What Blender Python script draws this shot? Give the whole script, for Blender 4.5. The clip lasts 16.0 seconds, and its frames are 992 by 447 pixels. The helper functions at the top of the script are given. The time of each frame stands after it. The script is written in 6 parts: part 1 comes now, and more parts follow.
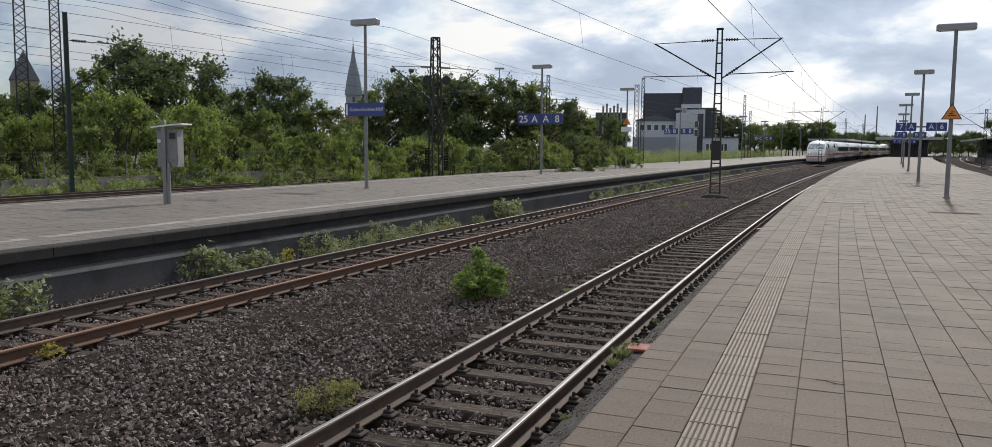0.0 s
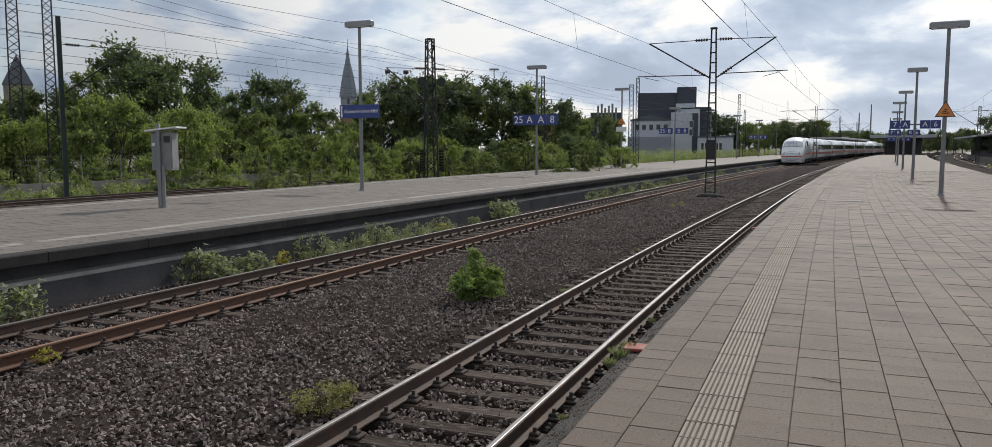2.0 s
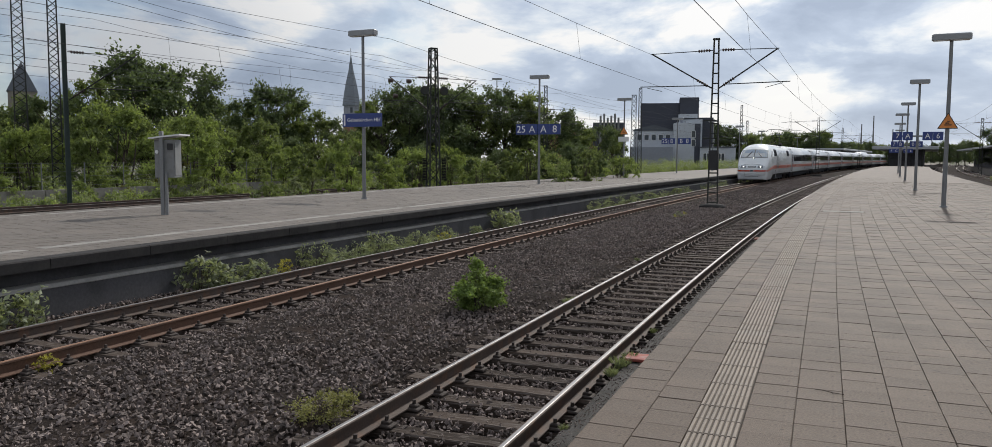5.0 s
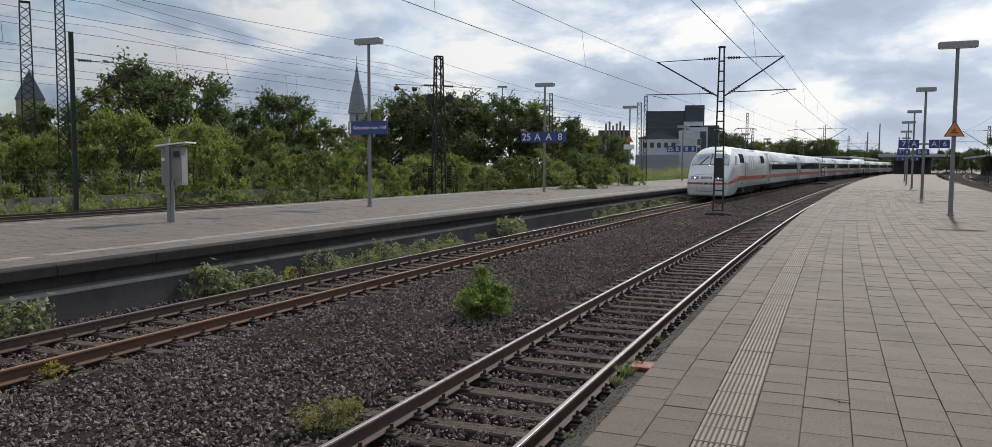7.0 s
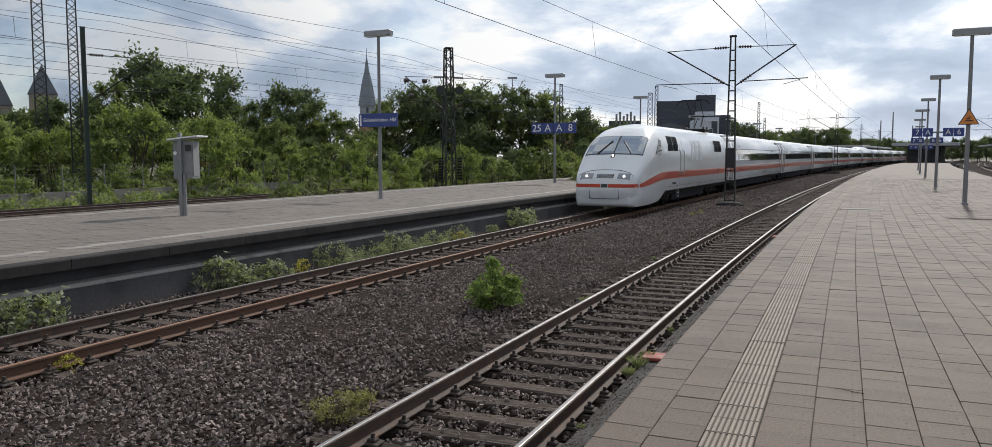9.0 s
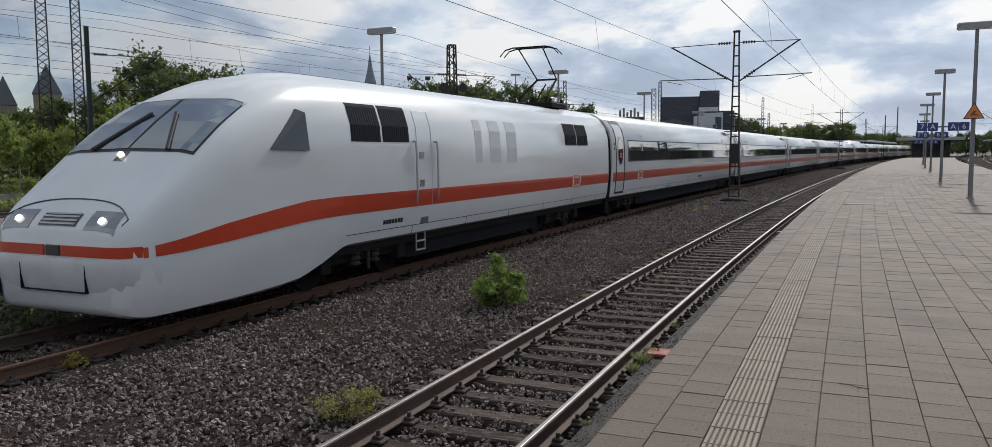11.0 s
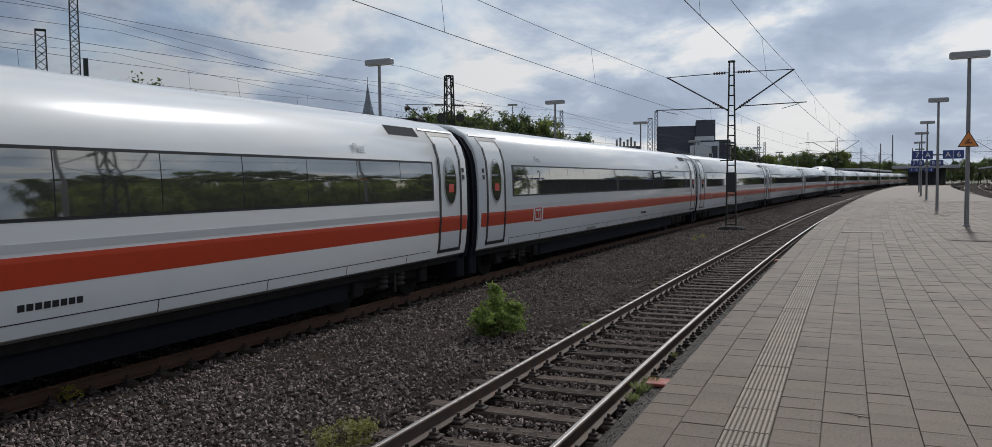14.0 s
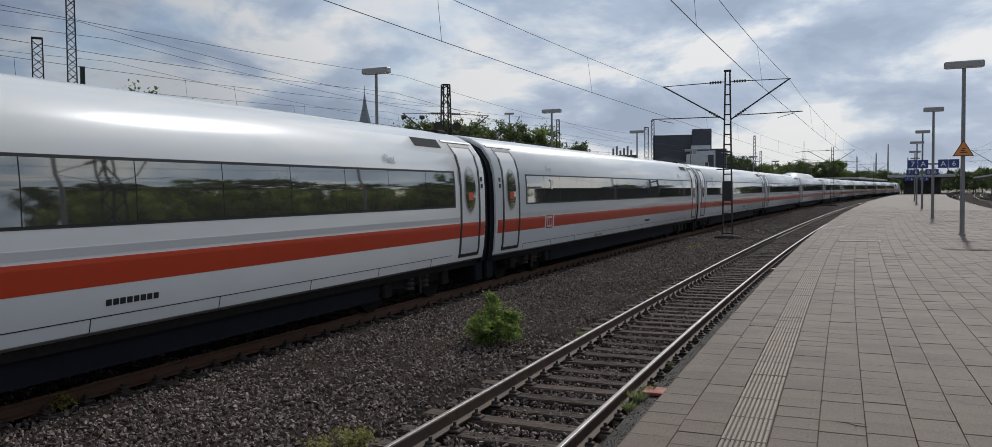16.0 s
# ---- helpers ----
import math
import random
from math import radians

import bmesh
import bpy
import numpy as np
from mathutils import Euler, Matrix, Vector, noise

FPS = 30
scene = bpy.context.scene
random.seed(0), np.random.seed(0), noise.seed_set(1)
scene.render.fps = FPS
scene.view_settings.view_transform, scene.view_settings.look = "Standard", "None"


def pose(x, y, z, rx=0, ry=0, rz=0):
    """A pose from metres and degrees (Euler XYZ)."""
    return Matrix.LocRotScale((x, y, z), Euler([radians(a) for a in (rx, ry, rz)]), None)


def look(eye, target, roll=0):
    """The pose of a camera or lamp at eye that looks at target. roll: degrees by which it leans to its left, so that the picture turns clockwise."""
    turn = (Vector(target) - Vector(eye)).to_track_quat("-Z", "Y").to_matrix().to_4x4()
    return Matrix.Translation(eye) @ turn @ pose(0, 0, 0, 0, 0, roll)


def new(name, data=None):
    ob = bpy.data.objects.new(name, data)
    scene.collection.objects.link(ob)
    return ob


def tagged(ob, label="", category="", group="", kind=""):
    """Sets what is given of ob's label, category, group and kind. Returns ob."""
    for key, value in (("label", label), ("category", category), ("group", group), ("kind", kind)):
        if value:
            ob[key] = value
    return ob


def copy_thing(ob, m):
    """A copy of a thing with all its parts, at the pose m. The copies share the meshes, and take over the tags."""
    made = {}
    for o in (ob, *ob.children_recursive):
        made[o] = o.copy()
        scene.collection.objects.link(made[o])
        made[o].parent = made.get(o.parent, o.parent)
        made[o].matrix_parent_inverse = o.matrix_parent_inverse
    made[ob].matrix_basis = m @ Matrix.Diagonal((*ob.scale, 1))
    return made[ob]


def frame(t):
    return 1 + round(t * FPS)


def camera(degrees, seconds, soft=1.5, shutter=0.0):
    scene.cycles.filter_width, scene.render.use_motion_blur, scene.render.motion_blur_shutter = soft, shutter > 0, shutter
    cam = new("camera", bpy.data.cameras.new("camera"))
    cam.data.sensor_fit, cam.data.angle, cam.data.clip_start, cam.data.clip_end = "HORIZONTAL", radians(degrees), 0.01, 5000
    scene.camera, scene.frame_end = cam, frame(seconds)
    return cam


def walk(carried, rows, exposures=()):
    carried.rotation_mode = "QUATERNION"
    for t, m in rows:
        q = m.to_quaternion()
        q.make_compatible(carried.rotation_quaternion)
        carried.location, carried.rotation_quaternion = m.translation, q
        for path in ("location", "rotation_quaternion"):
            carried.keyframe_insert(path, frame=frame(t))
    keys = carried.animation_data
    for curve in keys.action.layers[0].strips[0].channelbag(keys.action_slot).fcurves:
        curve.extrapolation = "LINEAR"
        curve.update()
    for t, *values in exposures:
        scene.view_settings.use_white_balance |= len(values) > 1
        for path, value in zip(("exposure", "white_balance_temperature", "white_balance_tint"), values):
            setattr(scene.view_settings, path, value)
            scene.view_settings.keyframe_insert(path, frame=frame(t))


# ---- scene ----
# ---------- camera ----------
EYE = (0.0, 0.0, 2.377)
TURNS = [(0, -21.807, -5.449, 0.361), (0.5, -21.749, -5.422, 0.178), (1, -21.648, -5.423, 0.092), (1.5, -21.546, -5.382, -0.044),
         (2, -21.511, -5.386, -0.078), (2.5, -21.523, -5.330, -0.112), (3, -21.486, -5.270, -0.040), (3.5, -21.457, -5.181, 0.048),
         (4, -21.483, -5.071, 0.153), (5.2, -21.70, -4.65, 0.25), (6.5, -21.966, -4.235, 0.297), (7, -22.034, -4.186, 0.272),
         (7.5, -22.228, -4.220, 0.230), (8, -22.418, -4.265, 0.191), (8.5, -22.669, -4.518, 0.063), (9, -22.805, -4.792, -0.121),
         (10.2, -23.01, -5.08, -0.35), (11.5, -23.139, -4.823, -0.449), (12, -23.192, -4.428, -0.398), (12.5, -23.175, -3.986, -0.465),
         (13, -23.153, -3.564, -0.577), (13.5, -23.049, -3.188, -0.636), (14, -22.905, -2.907, -0.662), (14.5, -22.778, -2.702, -0.619),
         (15, -22.619, -2.484, -0.593), (15.5, -22.577, -2.359, -0.638), (16, -22.656, -2.297, -0.599)]


def view(yaw, pitch, roll):
    return pose(*EYE, 90 + pitch, 0, -yaw) @ pose(0, 0, 0, 0, 0, roll)


cam = camera(63.44, 16.0, soft=0.65)
walk(cam, [(t, view(y, p, r)) for t, y, p, r in TURNS],
     exposures=[(0, 0.05, 6600, 10), (3.5, -0.05, 6600, 10), (7, -0.05, 6550, 10), (9, 0.08, 6550, 10), (11.3, -0.2, 6450, 10), (12, -0.42, 6400, 10), (13, -0.40, 6400, 10), (14.5, -0.34, 6400, 10), (16, -0.33, 6400, 10)])

# ---------- world, sun ----------
SUN_AZ, SUN_EL = radians(6), radians(38)
SUN_DIR = Vector((math.sin(SUN_AZ) * math.cos(SUN_EL), math.cos(SUN_AZ) * math.cos(SUN_EL), math.sin(SUN_EL)))


def sky():
    w = bpy.data.worlds.new("sky")
    scene.world = w
    w.use_nodes = True
    nt = w.node_tree
    N, L = nt.nodes, nt.links
    N.clear()
    out, bg = N.new("ShaderNodeOutputWorld"), N.new("ShaderNodeBackground")
    air = N.new("ShaderNodeTexSky")
    air.sky_type, air.sun_disc, air.sun_elevation, air.sun_rotation = "NISHITA", False, SUN_EL, SUN_AZ
    air.air_density, air.dust_density = 1.0, 0.6
    dim = N.new("ShaderNodeVectorMath")
    dim.operation = "SCALE"
    dim.inputs["Scale"].default_value = 0.12
    L.new(air.outputs[0], dim.inputs[0])
    co = N.new("ShaderNodeTexCoord")
    # clouds flattened towards the horizon
    dv = N.new("ShaderNodeVectorMath")
    dv.operation = "MULTIPLY"
    dv.inputs[1].default_value = (1.0, 1.0, 2.3)
    L.new(co.outputs["Generated"], dv.inputs[0])

    def noise_tex(scale, detail, rough, offset):
        mp = N.new("ShaderNodeMapping")
        mp.inputs["Location"].default_value = offset
        L.new(dv.outputs[0], mp.inputs[0])
        n = N.new("ShaderNodeTexNoise")
        n.inputs["Scale"].default_value, n.inputs["Detail"].default_value, n.inputs["Roughness"].default_value = scale, detail, rough
        n.inputs["Distortion"].default_value = 0.25
        L.new(mp.outputs[0], n.inputs["Vector"])
        return n.outputs["Fac"]

    def ramp(fac, stops):
        r = N.new("ShaderNodeValToRGB")
        while len(r.color_ramp.elements) < len(stops):
            r.color_ramp.elements.new(0.5)
        for e, (p, c) in zip(r.color_ramp.elements, stops):
            e.position, e.color = p, (*c, 1)
        L.new(fac, r.inputs[0])
        return r.outputs[0]

    cover = ramp(noise_tex(2.2, 8, 0.55, (3.1, 0.4, 0.0)), [(0.30, (0.25, 0.25, 0.25)), (0.42, (0.95, 0.95, 0.95)), (1.0, (1, 1, 1))])
    body = ramp(noise_tex(5.2, 12, 0.55, (0.7, 5.3, 1.0)), [(0.34, (0.42, 0.50, 0.64)), (0.44, (0.55, 0.64, 0.79)), (0.495, (0.76, 0.83, 0.92)), (0.545, (1.0, 1.0, 1.0))])
    # clouds are thin and bright round the sun
    dot = N.new("ShaderNodeVectorMath")
    dot.operation = "DOT_PRODUCT"
    dot.inputs[1].default_value = SUN_DIR
    L.new(co.outputs["Generated"], dot.inputs[0])
    glow = ramp(dot.outputs["Value"], [(0.0, (0.76, 0.77, 0.79)), (0.30, (0.56, 0.58, 0.61)), (0.40, (0.50, 0.53, 0.58)), (0.58, (0.60, 0.62, 0.66)), (0.70, (0.97, 0.97, 0.97)), (0.9, (1.17, 1.17, 1.17)), (0.97, (1.5, 1.48, 1.45)), (1.0, (3.2, 3.1, 2.9))])
    lit = N.new("ShaderNodeMixRGB")
    lit.blend_type = "MULTIPLY"
    lit.inputs[0].default_value = 1
    L.new(body, lit.inputs[1])
    L.new(glow, lit.inputs[2])
    mix = N.new("ShaderNodeMixRGB")
    L.new(cover, mix.inputs[0])
    L.new(dim.outputs[0], mix.inputs[1])
    L.new(lit.outputs[0], mix.inputs[2])
    L.new(mix.outputs[0], bg.inputs["Color"])
    bg.inputs["Strength"].default_value = SKY
    L.new(bg.outputs[0], out.inputs[0])


SKY = 0.9
sky()
sun = new("sun", bpy.data.lights.new("sun", "SUN"))
sun.data.energy, sun.data.angle, sun.data.color = 2.9, radians(1.5), (1.0, 0.96, 0.90)
sun.matrix_world = look(SUN_DIR * 50, (0, 0, 0))


# ---------- materials ----------
def mat(name, color, rough=0.6, metal=0.0, var=0.25, fine=60.0, broad=1.5, bump=0.0, bump_scale=0.0, coat=0.0, rnd=0.0,
        stain=None, stain_amt=0.5, emit=0.0, island=0.0, spec=0.5, trans=0.0, stretch=None, specks=0.0):
    m = bpy.data.materials.new(name)
    m.use_nodes = True
    nt = m.node_tree
    N, L = nt.nodes, nt.links
    b = N["Principled BSDF"]
    b.inputs["Roughness"].default_value, b.inputs["Metallic"].default_value = rough, metal
    b.inputs["Specular IOR Level"].default_value = spec
    if coat:
        b.inputs["Coat Weight"].default_value, b.inputs["Coat Roughness"].default_value = coat, 0.06
    co = N.new("ShaderNodeTexCoord")
    vec = co.outputs["Object"]
    if stretch:
        mp = N.new("ShaderNodeMapping")
        mp.inputs["Scale"].default_value = stretch
        L.new(vec, mp.inputs[0])
        vec = mp.outputs[0]

    def noise_tex(scale, detail=4):
        n = N.new("ShaderNodeTexNoise")
        n.inputs["Scale"].default_value, n.inputs["Detail"].default_value = scale, detail
        L.new(vec, n.inputs["Vector"])
        return n.outputs["Fac"]

    def math_node(op, a, bb):
        n = N.new("ShaderNodeMath")
        n.operation = op
        for i, v in enumerate((a, bb)):
            if isinstance(v, (int, float)):
                n.inputs[i].default_value = v
            else:
                L.new(v, n.inputs[i])
        return n.outputs[0]
    val = math_node("ADD", math_node("MULTIPLY", math_node("SUBTRACT", noise_tex(fine, 3), 0.5), var * 1.6),
                    math_node("MULTIPLY", math_node("SUBTRACT", noise_tex(broad, 5), 0.5), var * 1.6))
    val = math_node("ADD", val, 1.0)
    if rnd:
        oi = N.new("ShaderNodeObjectInfo")
        val = math_node("ADD", val, math_node("MULTIPLY", math_node("SUBTRACT", oi.outputs["Random"], 0.5), rnd))
    if island:
        ge = N.new("ShaderNodeNewGeometry")
        val = math_node("ADD", val, math_node("MULTIPLY", math_node("SUBTRACT", ge.outputs["Random Per Island"], 0.5), island))
    col = N.new("ShaderNodeVectorMath")
    col.operation = "SCALE"
    col.inputs[0].default_value = color
    L.new(val, col.inputs["Scale"])
    cout = col.outputs[0]
    if stain:
        r = N.new("ShaderNodeValToRGB")
        r.color_ramp.elements[0].position, r.color_ramp.elements[1].position = 0.5, 0.7
        L.new(noise_tex(broad * 2.3, 6), r.inputs[0])
        mx = N.new("ShaderNodeMixRGB")
        L.new(math_node("MULTIPLY", r.outputs[0], stain_amt), mx.inputs[0])
        L.new(cout, mx.inputs[1])
        mx.inputs[2].default_value = (*stain, 1)
        cout = mx.outputs[0]
    if specks:
        r = N.new("ShaderNodeValToRGB")
        r.color_ramp.elements[0].position, r.color_ramp.elements[1].position = 0.66, 0.72
        L.new(noise_tex(17, 2), r.inputs[0])
        mx = N.new("ShaderNodeMixRGB")
        L.new(math_node("MULTIPLY", r.outputs[0], specks), mx.inputs[0])
        L.new(cout, mx.inputs[1])
        mx.inputs[2].default_value = (color[0] * 0.3, color[1] * 0.3, color[2] * 0.3, 1)
        cout = mx.outputs[0]
    L.new(cout, b.inputs["Base Color"])
    if bump:
        bp = N.new("ShaderNodeBump")
        bp.inputs["Strength"].default_value, bp.inputs["Distance"].default_value = 0.6, bump
        L.new(noise_tex(bump_scale or fine, 5), bp.inputs["Height"])
        L.new(bp.outputs[0], b.inputs["Normal"])
    if emit:
        b.inputs["Emission Color"].default_value, b.inputs["Emission Strength"].default_value = (*color, 1), emit
    if trans:
        tr, ms = N.new("ShaderNodeBsdfTranslucent"), N.new("ShaderNodeMixShader")
        wm = N.new("ShaderNodeMixRGB")
        wm.blend_type = "MULTIPLY"
        wm.inputs[0].default_value = 1
        wm.inputs[2].default_value = (1.0, 1.03, 0.55, 1)
        L.new(cout, wm.inputs[1])
        L.new(wm.outputs[0], tr.inputs[0])
        ms.inputs[0].default_value = trans
        L.new(b.outputs[0], ms.inputs[1])
        L.new(tr.outputs[0], ms.inputs[2])
        L.new(ms.outputs[0], N["Material Output"].inputs[0])
    return m


BALLAST = mat("ballast_stone", (0.186, 0.152, 0.138), 0.85, var=0.5, fine=35, broad=0.8, bump=0.02, stain=(0.11, 0.075, 0.058), stain_amt=0.5, island=1.1, spec=0.2)
# brown taken almost to black: the shade between stones is in this colour
BALLAST_BED_SHADED = mat("ballast_bed", (0.028, 0.022, 0.019), 0.95, var=0.8, fine=22, broad=0.7, bump=0.05, bump_scale=22, stain=(0.055, 0.038, 0.03), stain_amt=0.5, spec=0.05)
GRIT = mat("grit", (0.085, 0.08, 0.075), 0.95, var=1.0, fine=85, broad=2.5, bump=0.01, bump_scale=120, stain=(0.06, 0.06, 0.05), spec=0.1)
EARTH = mat("earth", (0.10, 0.095, 0.06), 0.95, var=0.6, fine=6, broad=0.05, bump=0.05, stain=(0.06, 0.085, 0.03), stain_amt=0.8)
SLAB = mat("paving_slab", (0.106, 0.078, 0.059), 0.74, var=0.75, fine=55, broad=1.1, bump=0.006, bump_scale=130, rnd=0.22, island=0.22, stain=(0.088, 0.068, 0.053), stain_amt=0.6, specks=0.6, spec=0.3)
SLAB_FAR = mat("paving_slab_grey", (0.138, 0.118, 0.100), 0.8, var=0.35, fine=25, broad=0.5, bump=0.004, bump_scale=100, island=0.22, stain=(0.16, 0.14, 0.125), stain_amt=0.4)
JOINT = mat("paving_joint", (0.075, 0.058, 0.045), 0.95, var=0.4, fine=60, broad=1.0)
TACTILE_DIRT = mat("tactile_groove", (0.085, 0.072, 0.06), 0.95, var=0.4, fine=50, broad=1.0)
TACTILE = mat("tactile_slab", (0.205, 0.165, 0.13), 0.75, var=0.25, fine=70, broad=0.7, bump=0.003, rnd=0.15, island=0.15, stain=(0.22, 0.2, 0.17))
WHITE_LINE = mat("white_slab", (0.25, 0.235, 0.215), 0.8, var=0.3, fine=30, broad=1.2, island=0.3, stain=(0.28, 0.26, 0.23), stain_amt=0.7)
CONCRETE = mat("concrete", (0.24, 0.225, 0.205), 0.9, var=0.35, fine=25, broad=0.7, bump=0.006, stain=(0.11, 0.10, 0.09), stain_amt=0.7)
DARK_WALL = mat("sooty_concrete", (0.075, 0.073, 0.078), 0.9, var=0.45, fine=20, broad=0.6, bump=0.006, stain=(0.03, 0.03, 0.03), stain_amt=0.6)
# near-black with slightly paler patches; also on the mast foundations
EDGE_BEAM = mat("dark_edge_beam", (0.035, 0.033, 0.033), 0.92, var=0.5, fine=16, broad=0.8, bump=0.006, stain=(0.07, 0.065, 0.06), stain_amt=0.5, spec=0.2)
LEDGE = mat("ledge_concrete", (0.25, 0.24, 0.225), 0.9, var=0.35, fine=20, broad=0.9, stain=(0.1, 0.1, 0.09), stain_amt=0.7)
RAIL_SIDE = mat("rusty_steel", (0.085, 0.06, 0.048), 0.8, var=0.45, fine=40, broad=2.5, bump=0.002, stain=(0.16, 0.08, 0.045), stain_amt=0.6)
RAIL_TOP = mat("worn_rail_steel", (0.25, 0.24, 0.235), 0.45, metal=0.9, var=0.2, fine=30, broad=2)
RUST_SIDE = mat("orange_rust", (0.115, 0.06, 0.038), 0.8, var=0.45, fine=40, broad=2.5, bump=0.002, stain=(0.10, 0.06, 0.042), stain_amt=0.6)
RAIL_RUST = mat("light_rust", (0.27, 0.14, 0.08), 0.65, metal=0.2, var=0.4, fine=30, broad=2)
SLEEPER = mat("weathered_sleeper", (0.062, 0.047, 0.038), 0.95, var=0.6, fine=9, broad=2, bump=0.012, bump_scale=14, rnd=0.8, stretch=(1, 9, 9), stain=(0.20, 0.175, 0.16), stain_amt=0.6, spec=0.15)
CLIP = mat("rail_clip_steel", (0.05, 0.038, 0.032), 0.85, var=0.4)
GALV = mat("galvanised_steel", (0.22, 0.225, 0.23), 0.55, metal=0.3, var=0.18, fine=25, broad=2)
LAMP_HEAD = mat("lamp_housing", (0.30, 0.31, 0.32), 0.5, var=0.12)
DIFFUSER = mat("lamp_diffuser", (0.7, 0.7, 0.68), 0.35, var=0.06)
MAST = mat("mast_steel", (0.035, 0.038, 0.034), 0.8, metal=0.0, var=0.3, fine=20, broad=1.2, stain=(0.05, 0.035, 0.025))
MAST_GREEN = mat("green_mast_paint", (0.04, 0.06, 0.052), 0.65, var=0.3)
FENCE = mat("fence_wire_steel", (0.16, 0.17, 0.165), 0.7, var=0.2)
WIRE = mat("catenary_wire", (0.06, 0.06, 0.062), 0.55, metal=0.5, var=0.1)
INSUL = mat("insulator_ceramic", (0.06, 0.035, 0.03), 0.35, var=0.2)
BLUE = mat("sign_blue", (0.035, 0.06, 0.22), 0.45, var=0.1, fine=10)
SIGN_WHITE = mat("sign_white", (0.75, 0.75, 0.75), 0.5, var=0.05)
ORANGE = mat("sign_orange", (0.70, 0.25, 0.06), 0.5, var=0.1)
BLACK = mat("black_paint", (0.02, 0.02, 0.022), 0.5, var=0.2)
BOX_GREY = mat("cabinet_grey", (0.22, 0.225, 0.225), 0.55, var=0.15, fine=15, broad=2, stain=(0.15, 0.14, 0.13), stain_amt=0.4)
RED_PLATE = mat("red_plate", (0.30, 0.075, 0.055), 0.75, var=0.35, fine=25, broad=4, stain=(0.3, 0.25, 0.22), stain_amt=0.6)
PAINT = mat("train_white", (0.68, 0.705, 0.72), 0.25, var=0.05, fine=3, broad=0.35, coat=0.5, stain=(0.55, 0.565, 0.56), stain_amt=0.3, stretch=(1, 0.4, 1))
PAINT_LOW = mat("train_skirt_white", (0.60, 0.615, 0.63), 0.35, var=0.08, fine=5, broad=0.7, coat=0.3, stain=(0.45, 0.44, 0.42), stain_amt=0.4)
TRAIN_RED = mat("train_red", (0.52, 0.055, 0.02), 0.3, var=0.07, fine=4, broad=0.5, coat=0.4)
WINDSCREEN = mat("windscreen_glass", (0.30, 0.33, 0.36), 0.04, metal=0.9, var=0.05)
GLASS = mat("tinted_glass", (0.38, 0.38, 0.36), 0.03, metal=0.9, var=0.05, spec=0.9)
GLASS_FRAME = mat("window_seal", (0.015, 0.015, 0.017), 0.45, var=0.1)
GANGWAY = mat("gangway_rubber", (0.009, 0.010, 0.016), 0.8, var=0.2, spec=0.12)
UNDER = mat("underframe_grime", (0.018, 0.017, 0.017), 0.85, var=0.4, fine=12, broad=1.5, spec=0.12)
UNDER_GREY = mat("underframe_panel", (0.012, 0.013, 0.019), 0.8, var=0.25, fine=8, broad=1.2, spec=0.12)
SPRING = mat("dusty_spring_steel", (0.045, 0.042, 0.04), 0.8, var=0.3, spec=0.2)
STEEL = mat("bright_steel", (0.4, 0.4, 0.41), 0.35, metal=0.8, var=0.15)
LOUVRE = mat("louvre_dark", (0.016, 0.019, 0.026), 0.85, var=0.2, spec=0.15)
PALE_GREY = mat("pale_grey_film", (0.605, 0.63, 0.645), 0.35, var=0.04)
GREY_STRIPE = mat("pale_grey_stripe", (0.49, 0.51, 0.525), 0.3, var=0.05, coat=0.4)
STENCIL = mat("grey_stencil_paint", (0.25, 0.26, 0.27), 0.5, var=0.15)
LOGO_GREY = mat("pale_grey_lettering", (0.55, 0.575, 0.59), 0.35, var=0.04)
LIGHT_ON = mat("headlight_on", (1.0, 0.97, 0.88), 0.2, var=0.0, emit=2.5)
HEADLAMP = mat("headlamp_glass", (0.30, 0.31, 0.33), 0.12, metal=0.5, var=0.2, fine=30)
LENS = mat("headlight_housing", (0.06, 0.06, 0.065), 0.15, var=0.1)
STICKER = mat("red_sticker", (0.55, 0.06, 0.04), 0.5, var=0.1)


def leaf(name, color, trans=0.48):
    return mat(name, color, 0.6, var=0.5, fine=3.0, broad=0.5, island=0.7, trans=trans, rnd=0.25, spec=0.3)


LEAF_DARK = leaf("dark_tree_leaf", (0.118, 0.155, 0.076), 0.4)
LEAF_MID = leaf("tree_leaf", (0.185, 0.228, 0.09))
LEAF_LIGHT = leaf("shrub_leaf", (0.25, 0.31, 0.11), 0.52)
LEAF_BRIGHT = leaf("fresh_bush_leaf", (0.24, 0.325, 0.105), 0.45)
LEAF_LIME = leaf("yellowing_weed_leaf", (0.42, 0.38, 0.09), 0.45)
LEAF_OLIVE = leaf("olive_weed_leaf", (0.33, 0.32, 0.14), 0.4)
LEAF_YELLOW = leaf("yellow_green_leaf", (0.23, 0.28, 0.11))
LEAF_DUSTY = leaf("dusty_weed_leaf", (0.27, 0.30, 0.20))
LEAF_RUST = leaf("rusty_leaf", (0.25, 0.235, 0.095))
BARK = mat("bark", (0.07, 0.055, 0.042), 0.95, var=0.5, fine=20, broad=3, bump=0.02)
ROOF_SLATE = mat("roof_slate", (0.09, 0.10, 0.115), 0.7, var=0.25, fine=2.5, broad=0.3)
SPIRE_SLATE = mat("pale_spire_slate", (0.19, 0.215, 0.25), 0.6, var=0.3, fine=2.5, broad=0.3)
STONE_OLD = mat("old_stone", (0.22, 0.2, 0.175), 0.9, var=0.3, fine=3, broad=0.4)
BRICK_RED = mat("brick_far", (0.25, 0.13, 0.09), 0.9, var=0.3, fine=4, broad=0.5)
